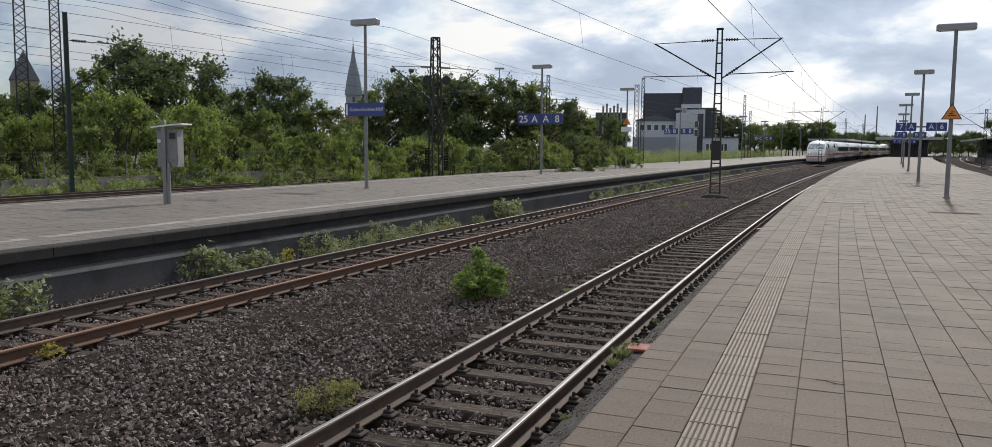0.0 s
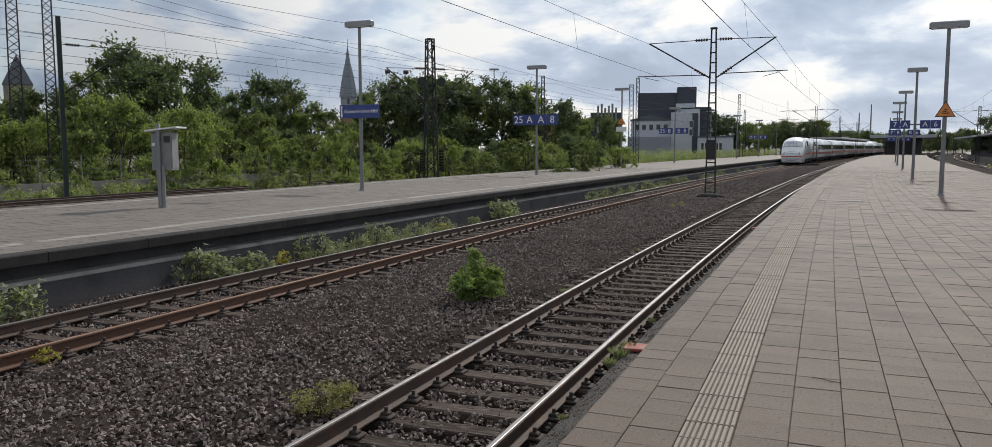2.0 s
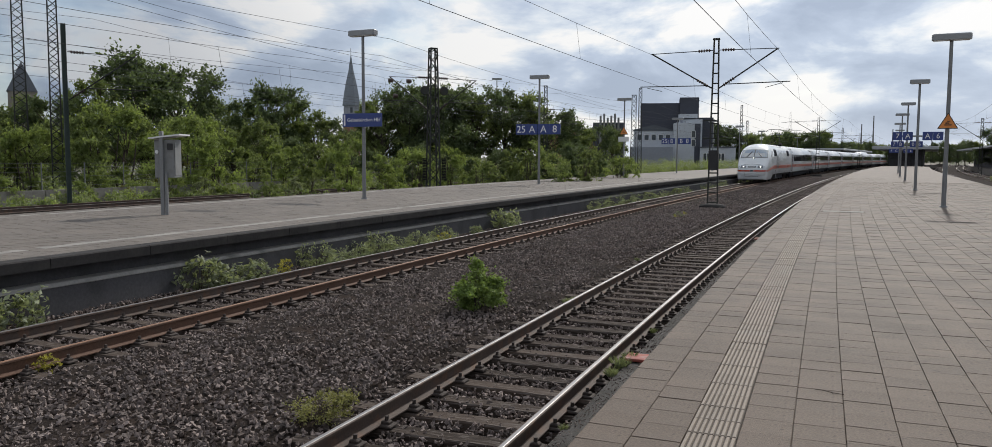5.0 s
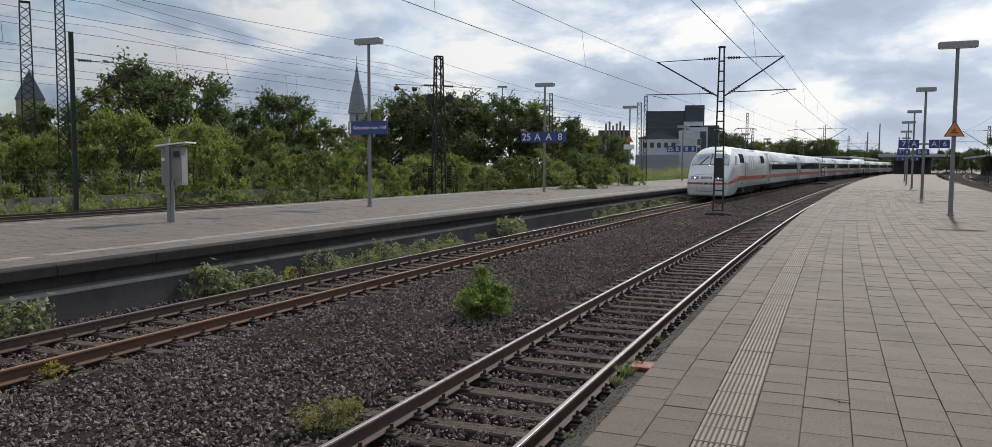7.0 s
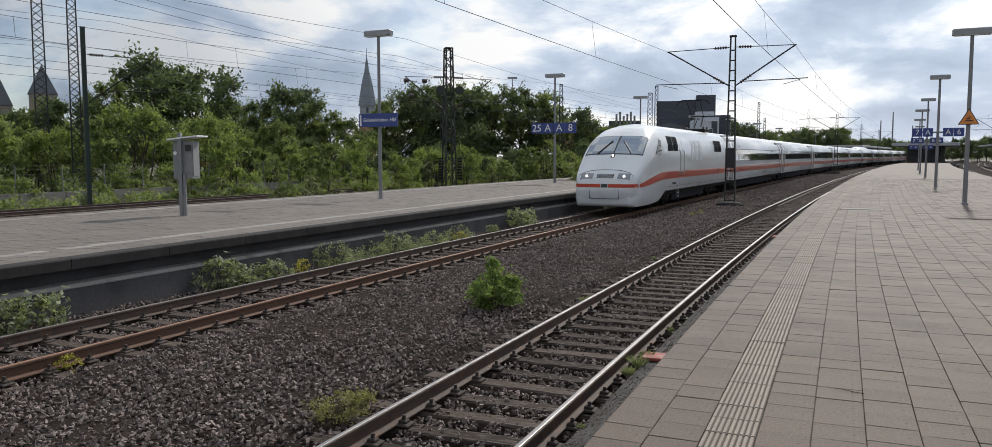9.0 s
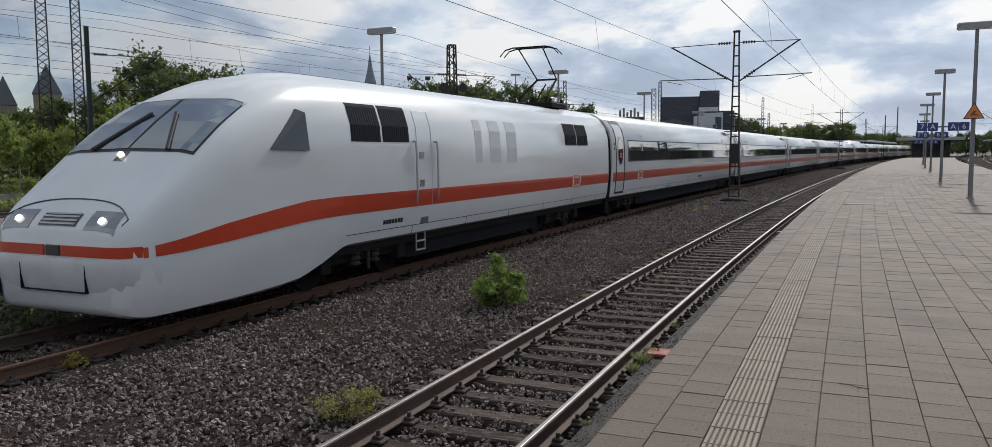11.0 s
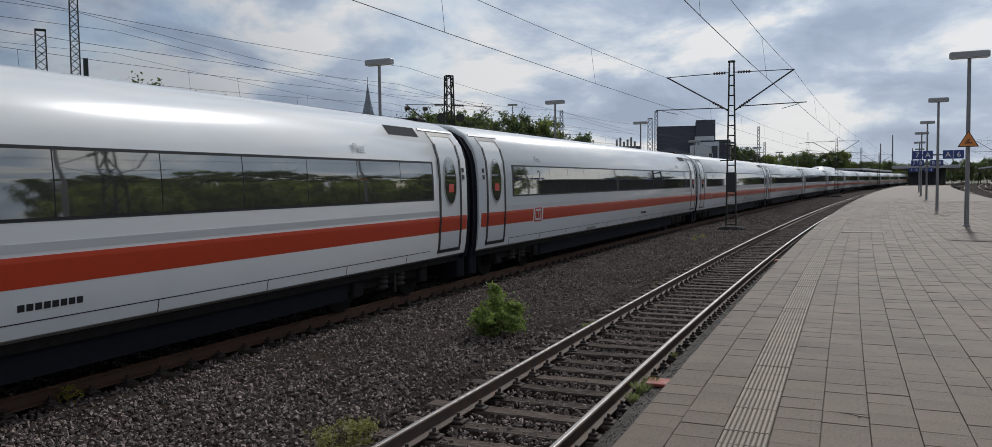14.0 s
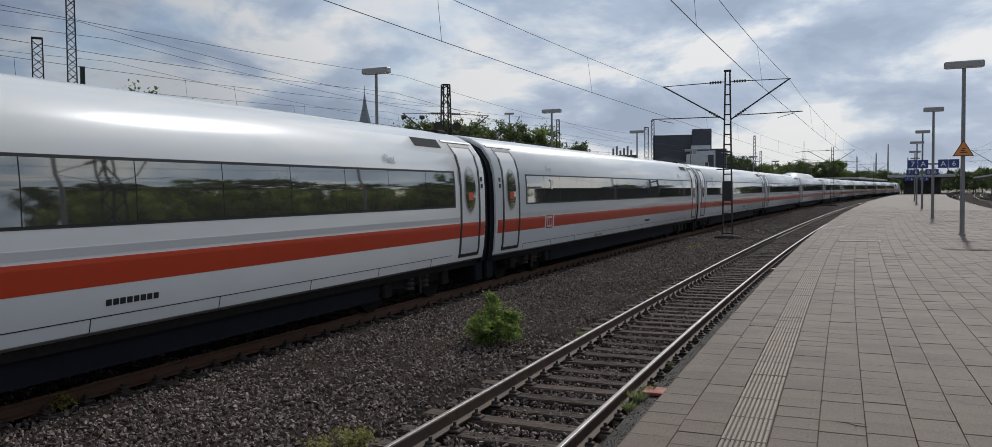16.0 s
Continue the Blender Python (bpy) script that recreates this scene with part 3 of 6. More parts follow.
def stones():
    """Loose ballast: thousands of broken stones near the standpoint, all in one object."""
    rs = np.random.RandomState(3)
    n = 150000
    base = np.array([(-1, -1, -1), (1, -1, -1), (1, 1, -1), (-1, 1, -1), (-1, -1, 1), (1, -1, 1), (1, 1, 1), (-1, 1, 1)], float)
    tri = np.array([(0, 2, 1), (0, 3, 2), (4, 5, 6), (4, 6, 7), (0, 1, 5), (0, 5, 4), (1, 2, 6), (1, 6, 5), (2, 3, 7), (2, 7, 6), (3, 0, 4), (3, 4, 7)])
    s = 1.0 + np.where(rs.rand(n) < 0.82, 44 * rs.rand(n) ** 1.7, 40 + 75 * rs.rand(n))
    o = rs.uniform(-8.3, 1.85, n)
    o = np.where(rs.rand(n) < 0.09, rs.uniform(0.98, 1.85, n), o)
    keep = ~((np.abs(np.abs(o) - 0.752) < 0.09) | (np.abs(np.abs(o - FAR_O) - 0.752) < 0.09))
    s, o = s[keep], o[keep]
    n = len(s)
    hx, hy, hh = np.interp(s, ARC, LX), np.interp(s, ARC, LY), np.interp(s, ARC, HEAD)
    between = (np.abs(o) < 1.35) | (np.abs(o - FAR_O) < 1.35)
    z = np.where(between, -0.222, -0.185) + rs.uniform(-0.022, 0.018, n)
    z += np.where((o > -5.0) & (o < -1.4), 0.045, 0)
    z = np.where(o > 0.98, -0.128, z)
    ctr = np.stack([hx + o * np.cos(hh), hy - o * np.sin(hh), z], 1)
    size = rs.uniform(0.014, 0.033, n) * np.interp(s, [18, 45, 115], [1.0, 1.5, 2.6]) * np.where(o > 0.98, 0.35, 1.0)
    q = rs.randn(n, 4)
    q /= np.linalg.norm(q, axis=1)[:, None]
    w, x, y, zz = q.T
    R = np.stack([1 - 2 * (y * y + zz * zz), 2 * (x * y - zz * w), 2 * (x * zz + y * w), 2 * (x * y + zz * w), 1 - 2 * (x * x + zz * zz), 2 * (y * zz - x * w), 2 * (x * zz - y * w), 2 * (y * zz + x * w), 1 - 2 * (x * x + y * y)], 1).reshape(n, 3, 3)
    v = base[None] * rs.uniform(0.45, 0.85, (n, 8, 1)) + rs.uniform(-0.28, 0.28, (n, 8, 3))
    v *= np.stack([rs.uniform(0.95, 1.45, n), rs.uniform(0.6, 1.0, n), rs.uniform(0.4, 0.75, n)], 1)[:, None, :]
    v = np.einsum("nij,nkj->nki", R, v) * size[:, None, None] + ctr[:, None]
    f = (tri[None] + 8 * np.arange(n)[:, None, None]).reshape(-1, 3)
    me = bpy.data.meshes.new("ballast_stones")
    me.vertices.add(n * 8)
    me.vertices.foreach_set("co", v.reshape(-1))
    me.loops.add(len(f) * 3)
    me.loops.foreach_set("vertex_index", f.reshape(-1))
    me.polygons.add(len(f))
    me.polygons.foreach_set("loop_start", np.arange(len(f)) * 3)
    me.update(calc_edges=True)
    me.shade_flat()
    me.materials.append(BALLAST)
    tagged(new("ballast_stones", me), "loose dark brown crushed ballast stones", "ballast", kind="stuff")


# ---------- the train ----------
HALF = [(1.30, 0.74), (1.41, 0.80), (1.46, 1.05), (1.505, 1.6), (1.505, 2.0), (1.495, 2.5), (1.46, 2.9), (1.36, 3.22), (1.13, 3.53), (0.76, 3.72), (0.38, 3.81), (0.0, 3.84)]
HX, HZ = np.array([p[0] for p in HALF]), np.array([p[1] for p in HALF])


def side_x(z):
    return float(np.interp(z, HZ, HX))


NOSE_X = np.array([1.30, 1.41, 1.46, 1.50, 1.50, 1.50, 1.49, 1.47, 1.43, 1.34, 1.05, 0.0])
NOSE_Z = 0.74 + 3.10 * np.array([0.0, 0.02, 0.10, 0.28, 0.41, 0.57, 0.72, 0.84, 0.92, 0.967, 0.99, 1.0])


def profile_at(box):
    """The half outline, boxier towards the nose."""
    return HX + (NOSE_X - HX) * box, HZ + (NOSE_Z - HZ) * box


def ring(y, w=1.0, top=3.84, bottom=0.74, box=0.0):
    """A cross-section of the car body at y, narrowed by w, squeezed between bottom and top."""
    k = (top - bottom) / 3.10
    half = [(x * w, bottom + (z - 0.74) * k) for x, z in zip(*profile_at(box))]
    return [(x, y, z) for x, z in half] + [(-x, y, z) for x, z in reversed(half[:-1])]


def patch(y0, y1, z0, z1, off=0.006, side=1, nz=5, g=None, slant=0.0):
    """A thin plate that follows the body's side."""
    g = g or Geo()
    zs = sorted({round(float(z), 4) for z in np.linspace(z0, z1, nz)} | {float(z) for z in HZ if z0 + 0.01 < z < z1 - 0.01})
    outer = [(side * (side_x(z) + off), y, z) for y in (y0, y1) for z in zs]
    inner = [(side * (side_x(z) - 0.02), y, z) for y in (y0, y1) for z in zs]
    n = len(zs)
    f = []
    for k in range(n - 1):
        f += [(k, n + k, n + k + 1, k + 1), (2 * n + k, 2 * n + k + 1, 3 * n + k + 1, 3 * n + k)]
        f += [(k, k + 1, 2 * n + k + 1, 2 * n + k), (n + k, 3 * n + k, 3 * n + k + 1, n + k + 1)]
    f += [(0, 2 * n, 3 * n, n), (n - 1, 2 * n - 1, 4 * n - 1, 3 * n - 1)]
    return g.add(outer + inner, f if side > 0 else [tuple(reversed(a)) for a in f])


def outline(y0, y1, z0, z1, t, off, side, g=None):
    g = g or Geo()
    patch(y0, y0 + t, z0, z1, off, side, 6, g)
    patch(y1 - t, y1, z0, z1, off, side, 6, g)
    patch(y0 + t, y1 - t, z0, z0 + t, off, side, 2, g)
    patch(y0 + t, y1 - t, z1 - t, z1, off, side, 2, g)
    return g


def oval(yc, zc, ry, rz, off, side, n=16):
    """An upright oval plate that follows the body's side."""
    rows = []
    for k in range(n + 1):
        v = -math.cos(math.pi * k / n)
        z = zc + rz * v
        y = ry * max(0.0, 1 - abs(v) ** 2.3) ** 0.5
        x = side * (side_x(z) + off)
        rows.append([(x, yc - y - 0.001, z), (x, yc, z), (x, yc + y + 0.001, z)])
    if side < 0:
        rows = [r[::-1] for r in rows]
    g = Geo().loft(rows, closed=False)
    edge_pts = [r[0] for r in rows] + [r[2] for r in reversed(rows)]
    inner = [(p[0] - side * 0.03, p[1], p[2]) for p in edge_pts]
    m = len(edge_pts)
    return g.add(edge_pts + inner, [(k, m + k, m + (k + 1) % m, (k + 1) % m) for k in range(m)])


def emblem(parent, y, z, side):
    """A white shield with a red rim and two plain red strokes."""
    part("emblem_rim", outline(y, y + 0.50, z - 0.19, z + 0.19, 0.035, 0.010, side), TRAIN_RED, parent)
    g = Geo()
    patch(y + 0.10, y + 0.22, z - 0.10, z + 0.10, 0.010, side, 3, g)
    patch(y + 0.28, y + 0.40, z - 0.10, z + 0.10, 0.010, side, 3, g)
    part("emblem_stroke", g, TRAIN_RED, parent)


def bars(parent, y, z, n, w, h, side, material=None, name="small_lettering"):
    g = Geo()
    for k in range(n):
        patch(y + k * w * 1.35, y + k * w * 1.35 + w, z - h / 2, z + h / 2, 0.008, side, 2, g)
    tagged(part(name, g, material or GLASS_FRAME, parent), kind="stuff")


def bogie(parent, y):
    b = part("bogie", Geo().box(-1.12, 1.12, y - 1.5, y + 1.5, 0.42, 0.66, 0.05), UNDER, parent)
    for dy in (-1.25, 1.25):
        w = Geo()
        for sx in (-0.75, 0.75):
            w.tube((sx - 0.07, y + dy, 0.46), (sx + 0.07, y + dy, 0.46), 0.46, 20)
            w.tube((sx - 0.09, y + dy, 0.46), (sx + 0.09, y + dy, 0.46), 0.2, 12)
        w.tube((-0.75, y + dy, 0.46), (0.75, y + dy, 0.46), 0.08, 8)
        part("wheelset", w, UNDER, b)
        for sx in (-1.1, 1.1):
            part("axle_box", Geo().box(sx - 0.12, sx + 0.12, y + dy - 0.16, y + dy + 0.16, 0.32, 0.62, 0.03), UNDER, b)
    for sx in (-1.15, 1.15):
        for dy in (-0.32, 0.32):
            coil = [[(sx + r * math.cos(q * math.tau / 10), y + dy + r * math.sin(q * math.tau / 10), 0.36 + k * 0.034) for q in range(10)] for k, r in enumerate((0.115, 0.115, 0.08) * 4)]
            part("spring", Geo().loft(coil), SPRING, b)
        part("damper", Geo().tube((sx * 1.08, y, 0.25), (sx * 1.08, y, 0.72), 0.03, 8), SPRING, b)


COACH_L = 25.95


def coach(label, hump=False):
    """A passenger car; y runs from one gangway (0) to the other."""
    c = thing("train_coach", label, "train car", group="cars of the express train")
    L = COACH_L
    rings = [ring(0.22, 0.985, 3.80), ring(0.27), ring(L - 0.27), ring(L - 0.22, 0.985, 3.80)]
    part("body", Geo().loft(rings), PAINT, c, smooth=True)
    if hump:
        rf = [[(x, y, 3.3 + z) for x, z in ((1.22, 0.0), (1.05, 0.45), (0.8, 0.75), (0.4, 0.88), (0, 0.9), (-0.4, 0.88), (-0.8, 0.75), (-1.05, 0.45), (-1.22, 0))] for y in (3.5, L - 9)]
        ends = [[(x, y, 3.3 + z * 0.5) for x, z in ((1.22, 0.0), (1.05, 0.45), (0.8, 0.75), (0.4, 0.88), (0, 0.9), (-0.4, 0.88), (-0.8, 0.75), (-1.05, 0.45), (-1.22, 0))] for y in (1.8, L - 7)]
        part("raised_roof", Geo().loft([ends[0], *rf, ends[1]]), PAINT, c, smooth=True)
    for k, (y0, y1) in enumerate(((-0.02, 0.23), (L - 0.23, L + 0.02))):
        part("gangway", Geo().loft([ring(y0, 0.955, 3.76, 0.62), ring((y0 + y1) / 2, 0.935, 3.72, 0.64), ring(y1, 0.955, 3.76, 0.62)]), GANGWAY, c, smooth=True)
    for y in (0.02, L - 0.42):
        part("coupling_skirt", Geo().box(-1.30, 1.30, y, y + 0.40, 0.24, 0.70, 0.03), GANGWAY, c)
    part("underframe", Geo().box(-1.2, 1.2, 4.6, L - 4.6, 0.30, 0.76, 0.08), UNDER_GREY, c)
    part("floor_frame", Geo().box(-1.28, 1.28, 0.25, L - 0.25, 0.62, 0.75, 0.02), UNDER, c)
    bogie(c, 3.1)
    bogie(c, L - 3.1)
    for s in (1, -1):
        st = Geo()
        patch(0.29, 3.50, 1.33, 1.66, 0.005, s, 3, st)
        patch(4.22, L - 0.29, 1.33, 1.66, 0.005, s, 3, st)
        part("red_stripe", st, TRAIN_RED, c)
        part("grey_stripe", patch(1.72, L - 1.70, 1.70, 1.80, 0.005, s, 2), GREY_STRIPE, c, "pale grey line above the red stripe")
        band = part("window_band", patch(2.12, L - 1.88, 2.02, 2.83, 0.006, s, 6), GLASS_FRAME, c)
        marks = [2.18, 3.45, 4.75, 6.25, 7.75, 9.25, 10.75, 12.25, 13.75, 15.25, 16.75, 18.25, 19.75, 21.2, 22.7, L - 1.94]
        for a, b in zip(marks, marks[1:]):
            part("pane", patch(a + 0.008, b - 0.008, 2.06, 2.79, 0.009, s, 5), GLASS, band, smooth=True)
        emblem(c, 3.60, 1.49, s)
        for y in (0.62, L - 1.62):
            d = part("door", patch(y, y + 1.04, 0.93, 3.42, 0.004, s, 9), PAINT, c, smooth=True)
            part("door_seal", outline(y - 0.02, y + 1.06, 0.88, 3.47, 0.075, 0.014, s), GLASS_FRAME, d)
            part("window_rim", oval(y + 0.52, 2.43, 0.31, 0.54, 0.012, s), STEEL, d)
            part("door_window", oval(y + 0.52, 2.43, 0.265, 0.49, 0.016, s), GLASS, d, smooth=True)
            part("warning_sticker", patch(y + 0.42, y + 0.66, 2.18, 2.36, 0.019, s, 2), STICKER, d)
            part("rain_gutter", patch(y - 0.30, y + 1.25, 3.50, 3.54, 0.02, s, 2), STEEL, d)
            bn = Geo()
            yb = 0.40 if y < 5 else L - 0.48
            patch(yb, yb + 0.09, 2.62, 2.72, 0.012, s, 2, bn)
            patch(yb, yb + 0.09, 2.46, 2.56, 0.012, s, 2, bn)
            part("door_button", bn, GLASS_FRAME, d)
        sk = Geo()
        patch(2.0, L - 2.0, 0.955, 0.967, 0.004, s, 2, sk)
        for y in np.arange(2.0, L - 1.8, 2.1):
            patch(y, y + 0.012, 0.76, 0.955, 0.004, s, 3, sk)
        part("skirt_joint", sk, GLASS_FRAME, c)
        bars(c, 8.2, 0.86, 7, 0.10, 0.07, s, STENCIL)
        bars(c, 14.8, 1.12, 8, 0.075, 0.075, s, name="number_lettering")
        m = pose(side_x(2.45) * s + 0.022 * s, 4.0, 2.55, 0, 0, 90 * s)
        words("class_number", "2", 0.42, SIGN_WHITE, c, m, "white class numeral on the glass")
        bars(c, 3.87, 2.22, 2, 0.10, 0.06, s, SIGN_WHITE, "class_pictogram")
        if s > 0:
            for y in (3.95, L - 4.6):
                words("quiet_notice", "Psst", 0.24, LOGO_GREY, c, pose(side_x(3.0) + 0.012, y, 3.02, -14, 0, 90), "grey quiet-zone lettering")
    for s in (1, -1):
        part("roof_vent", patch(L - 3.3, L - 2.1, 3.34, 3.53, 0.006, s, 4), LOUVRE, c)
    part("roof_box", Geo().box(-0.5, 0.5, L - 0.75, L - 0.3, 3.74, 3.87, 0.03), UNDER, c)
    return c


LOCO_L = 20.35
NOSE = [(0.0, 0.70, 1.38, 0.42), (0.05, 0.79, 1.47, 0.36), (0.16, 0.865, 1.59, 0.30), (0.35, 0.915, 1.75, 0.27), (0.6, 0.94, 1.94, 0.27), (0.95, 0.957, 2.22, 0.27), (1.35, 0.97, 2.55, 0.27), (1.8, 0.98, 2.89, 0.27),
        (2.3, 0.988, 3.22, 0.28), (2.8, 0.994, 3.48, 0.30), (3.3, 0.997, 3.66, 0.34), (3.9, 1.0, 3.78, 0.52), (4.5, 1.0, 3.84, 0.74), (5.2, 1.0, 3.84, 0.74)]
NA, NW, NT, NB = (np.array([p[i] for p in NOSE]) for i in range(4))


def nose_box(a):
    return float(np.interp(a, [1.8, 4.5], [1.0, 0.0]))


def shell(a, x, off=0.0):
    """The height of the nose's upper surface a metres behind its tip, x metres off the centre."""
    w, top, bot = (float(np.interp(a, NA, q)) for q in (NW, NT, NB))
    px, pz = profile_at(nose_box(a))
    r = np.interp(abs(x) / w, px[::-1][:8], pz[::-1][:8])
    return bot + (float(r) - 0.74) * (top - bot) / 3.10 + off


def nose_side(a, z):
    w, top, bot = (float(np.interp(a, NA, q)) for q in (NW, NT, NB))
    px, pz = profile_at(nose_box(a))
    return w * float(np.interp(0.74 + (z - bot) * 3.10 / (top - bot), pz, px))


def nose_plate(a0, a1, half0, half1, off=0.008, x_mid=0.0, na=8, nx=10):
    """A plate on the nose's upper surface between two distances from the tip."""
    g = Geo()
    up = []
    for i in range(na + 1):
        a = a0 + (a1 - a0) * i / na
        hw = half0 + (half1 - half0) * i / na
        for k in range(nx + 1):
            x = x_mid - hw + 2 * hw * k / nx
            up.append((x, a - LOCO_L, shell(a, x, off)))
    n = nx + 1
    f = [(i * n + k, i * n + k + 1, (i + 1) * n + k + 1, (i + 1) * n + k) for i in range(na) for k in range(nx)]
    return g.add(up, f)


def power_car(label):
    """The leading power car: nose tip at y = -20.35, gangway end at y = 0."""
    c = thing("train_power_car", label, "train car", group="cars of the express train")
    fine = np.concatenate([np.linspace(0, 0.6, 9), np.linspace(0.75, 5.2, 24)])
    rings = [ring(a - LOCO_L, *(float(np.interp(a, NA, q)) for q in (NW, NT, NB)), nose_box(a)) for a in fine]
    rings += [ring(-0.30), ring(-0.25, 0.985, 3.80)]
    part("body", Geo().loft(rings), PAINT, c, smooth=True)
    part("gangway", Geo().loft([ring(-0.26, 0.955, 3.76, 0.62), ring(0.0, 0.94, 3.74, 0.64)]), GANGWAY, c, smooth=True)
    part("underframe", Geo().box(-1.2, 1.2, -13.5, -6.2, 0.28, 0.78, 0.08), UNDER_GREY, c)
    part("floor_frame", Geo().box(-1.28, 1.28, -16.5, -0.3, 0.60, 0.75, 0.02), UNDER, c)
    bogie(c, -14.9)
    bogie(c, -4.2)
    ws = part("windscreen_seal", nose_plate(1.22, 2.36, 1.27, 1.22, 0.008, nx=16), GLASS_FRAME, c)
    for xm in (-0.625, 0.625):
        part("windscreen", nose_plate(1.26, 2.32, 0.605, 0.580, 0.016, xm), WINDSCREEN, ws)
    for xm in (-0.28, 0.22):
        wp = Geo()
        a, b = (xm, 1.95), (xm + (0.55 if xm > 0 else -0.45), 1.22)
        for off in (0.0, 0.03):
            p0, p1 = (Vector((x + off, q - LOCO_L, shell(q, x, 0.045))) for x, q in (a, b))
            wp.tube(p0, p1, 0.018, 6)
        part("wiper", wp, BLACK, c)
    yl = 1.15
    p = Vector((0, yl - LOCO_L, shell(yl, 0)))
    part("top_lamp", Geo().tube(p + Vector((0, 0.05, -0.06)), p + Vector((0, -0.05, 0.03)), 0.045, 14), LIGHT_ON, c, "lit upper headlamp")
    part("lamp_frame", nose_plate(yl - 0.10, yl + 0.06, 0.09, 0.09, 0.010, na=2, nx=2), LENS, c)
    for s in (-1, 1):
        hl = part("headlight", nose_plate(0.03, 0.25, 0.27, 0.26, 0.012, s * 0.80), HEADLAMP, c)
        a = 0.12
        p = Vector((s * 0.80, a - LOCO_L, shell(a, s * 0.80, 0.0)))
        part("lit_lamp", Geo().tube(p + Vector((0, 0.05, -0.04)), p + Vector((0, -0.03, 0.03)), 0.05, 14), LIGHT_ON, hl)
    part("front_grille", nose_plate(0.05, 0.20, 0.36, 0.36, 0.010), LENS, c)
    gr = Geo()
    for a in (0.07, 0.11, 0.15, 0.19):
        z = shell(a, 0, 0.02)
        gr.box(-0.32, 0.32, a - LOCO_L - 0.012, a - LOCO_L + 0.012, z - 0.015, z + 0.008)
    part("grille_bar", gr, PAINT, c)
    hood = Geo()
    pts = []
    for k in range(25):
        t = -1 + 2 * k / 24
        x, a = 1.28 * t, 0.42 - 0.30 * abs(t) ** 3
        x = math.copysign(min(abs(x), float(np.interp(a, NA, NW)) * 1.36), x)
        pts.append(Vector((x, a - LOCO_L, shell(a, x, 0.004))))
    hood.path(pts, 0.012, 5)
    part("hood_seam", hood, GLASS_FRAME, c)
    # red band round the nose
    def front_y(x, k=1.0):
        """How far behind the tip the rounded front lies, x metres off the centre."""
        return float(np.interp(abs(x) / k, [0, 0.9, 1.05, 1.18, 1.29, 1.37, 1.45], [-0.01, 0.0, 0.015, 0.055, 0.16, 0.35, 0.7]))
    for sx in (-1, 1):
        fr = Geo()
        rows = []
        for x in np.linspace(0.17, 1.33, 16):
            y = front_y(x) - LOCO_L
            rows.append([(sx * x, y - 0.022, z) for z in (1.09, 1.23)] + [(sx * x, y + 0.10, z) for z in (1.23, 1.09)])
        part("front_stripe", fr.loft(rows if sx > 0 else [r[::-1] for r in rows]), TRAIN_RED, c)
    part("front_badge", Geo().box(-0.13, 0.13, -LOCO_L - 0.03, -LOCO_L + 0.10, 1.09, 1.23, 0.01), LENS, c)
    bumper = []
    for z, k, back in ((0.28, 0.74, 0.50), (0.34, 0.86, 0.24), (0.44, 0.94, 0.09), (0.60, 0.985, 0.01), (0.82, 1.0, -0.035), (1.0, 1.0, -0.045), (1.06, 0.995, -0.03)):
        front = [(x * k, front_y(x) - LOCO_L + back, z) for x in np.linspace(-1.40, 1.40, 25)]
        bumper.append(front + [(1.30 * k, -LOCO_L + 1.3, z), (-1.30 * k, -LOCO_L + 1.3, z)])
    part("bumper", Geo().loft(bumper), PAINT_LOW, c, smooth=True)
    jn = Geo()
    for x in (-0.62, 0.62):
        jn.box(x - 0.006, x + 0.006, -LOCO_L - 0.05, -LOCO_L, 0.62, 0.98)
    jn.box(-0.62, 0.62, -LOCO_L - 0.05, -LOCO_L, 0.62, 0.632)
    tagged(part("bumper_joint", jn, UNDER, c), kind="stuff")
    for s in (1, -1):
        st = Geo()
        sw = [(0.25, 1.08, 1.21), (0.8, 1.10, 1.28), (1.6, 1.16, 1.42), (2.6, 1.25, 1.55), (3.4, 1.31, 1.64), (4.2, 1.33, 1.66), (6, 1.33, 1.66)]
        n0 = len(st.v)
        rows = []
        for a in np.linspace(0.25, 6, 26):
            z0, z1 = (float(np.interp(a, [q[0] for q in sw], [q[i] for q in sw])) for i in (1, 2))
            rows.append([(s * (nose_side(a, z) + 0.008), a - LOCO_L, z) for z in (z0, (z0 + z1) / 2, z1)])
        st.loft(rows, closed=False)
        patch(6 - LOCO_L, -4.05, 1.33, 1.66, 0.005, s, 3, st)
        patch(-3.30, -0.27, 1.33, 1.66, 0.005, s, 3, st)
        part("red_stripe", st, TRAIN_RED, c)
        emblem(c, -3.92, 1.49, s)
        for y0, y1, z0, z1 in ((-15.70, -14.76, 2.60, 3.28), (-14.69, -13.75, 2.60, 3.28), (-4.70, -3.67, 2.60, 3.25), (-3.60, -2.57, 2.60, 3.25)):
            lv = part("louvre", patch(y0, y1, z0, z1, 0.006, s, 5), LOUVRE, c)
            sl = Geo()
            for y in np.arange(y0 + 0.04, y1 - 0.03, 0.075):
                patch(y, y + 0.02, z0 + 0.03, z1 - 0.03, 0.010, s, 4, sl)
            tagged(part("slat", sl, LOUVRE, lv), kind="stuff")
        d = part("cab_door", outline(-13.46, -12.86, 1.30, 3.24, 0.012, 0.006, s), LOGO_GREY, c)
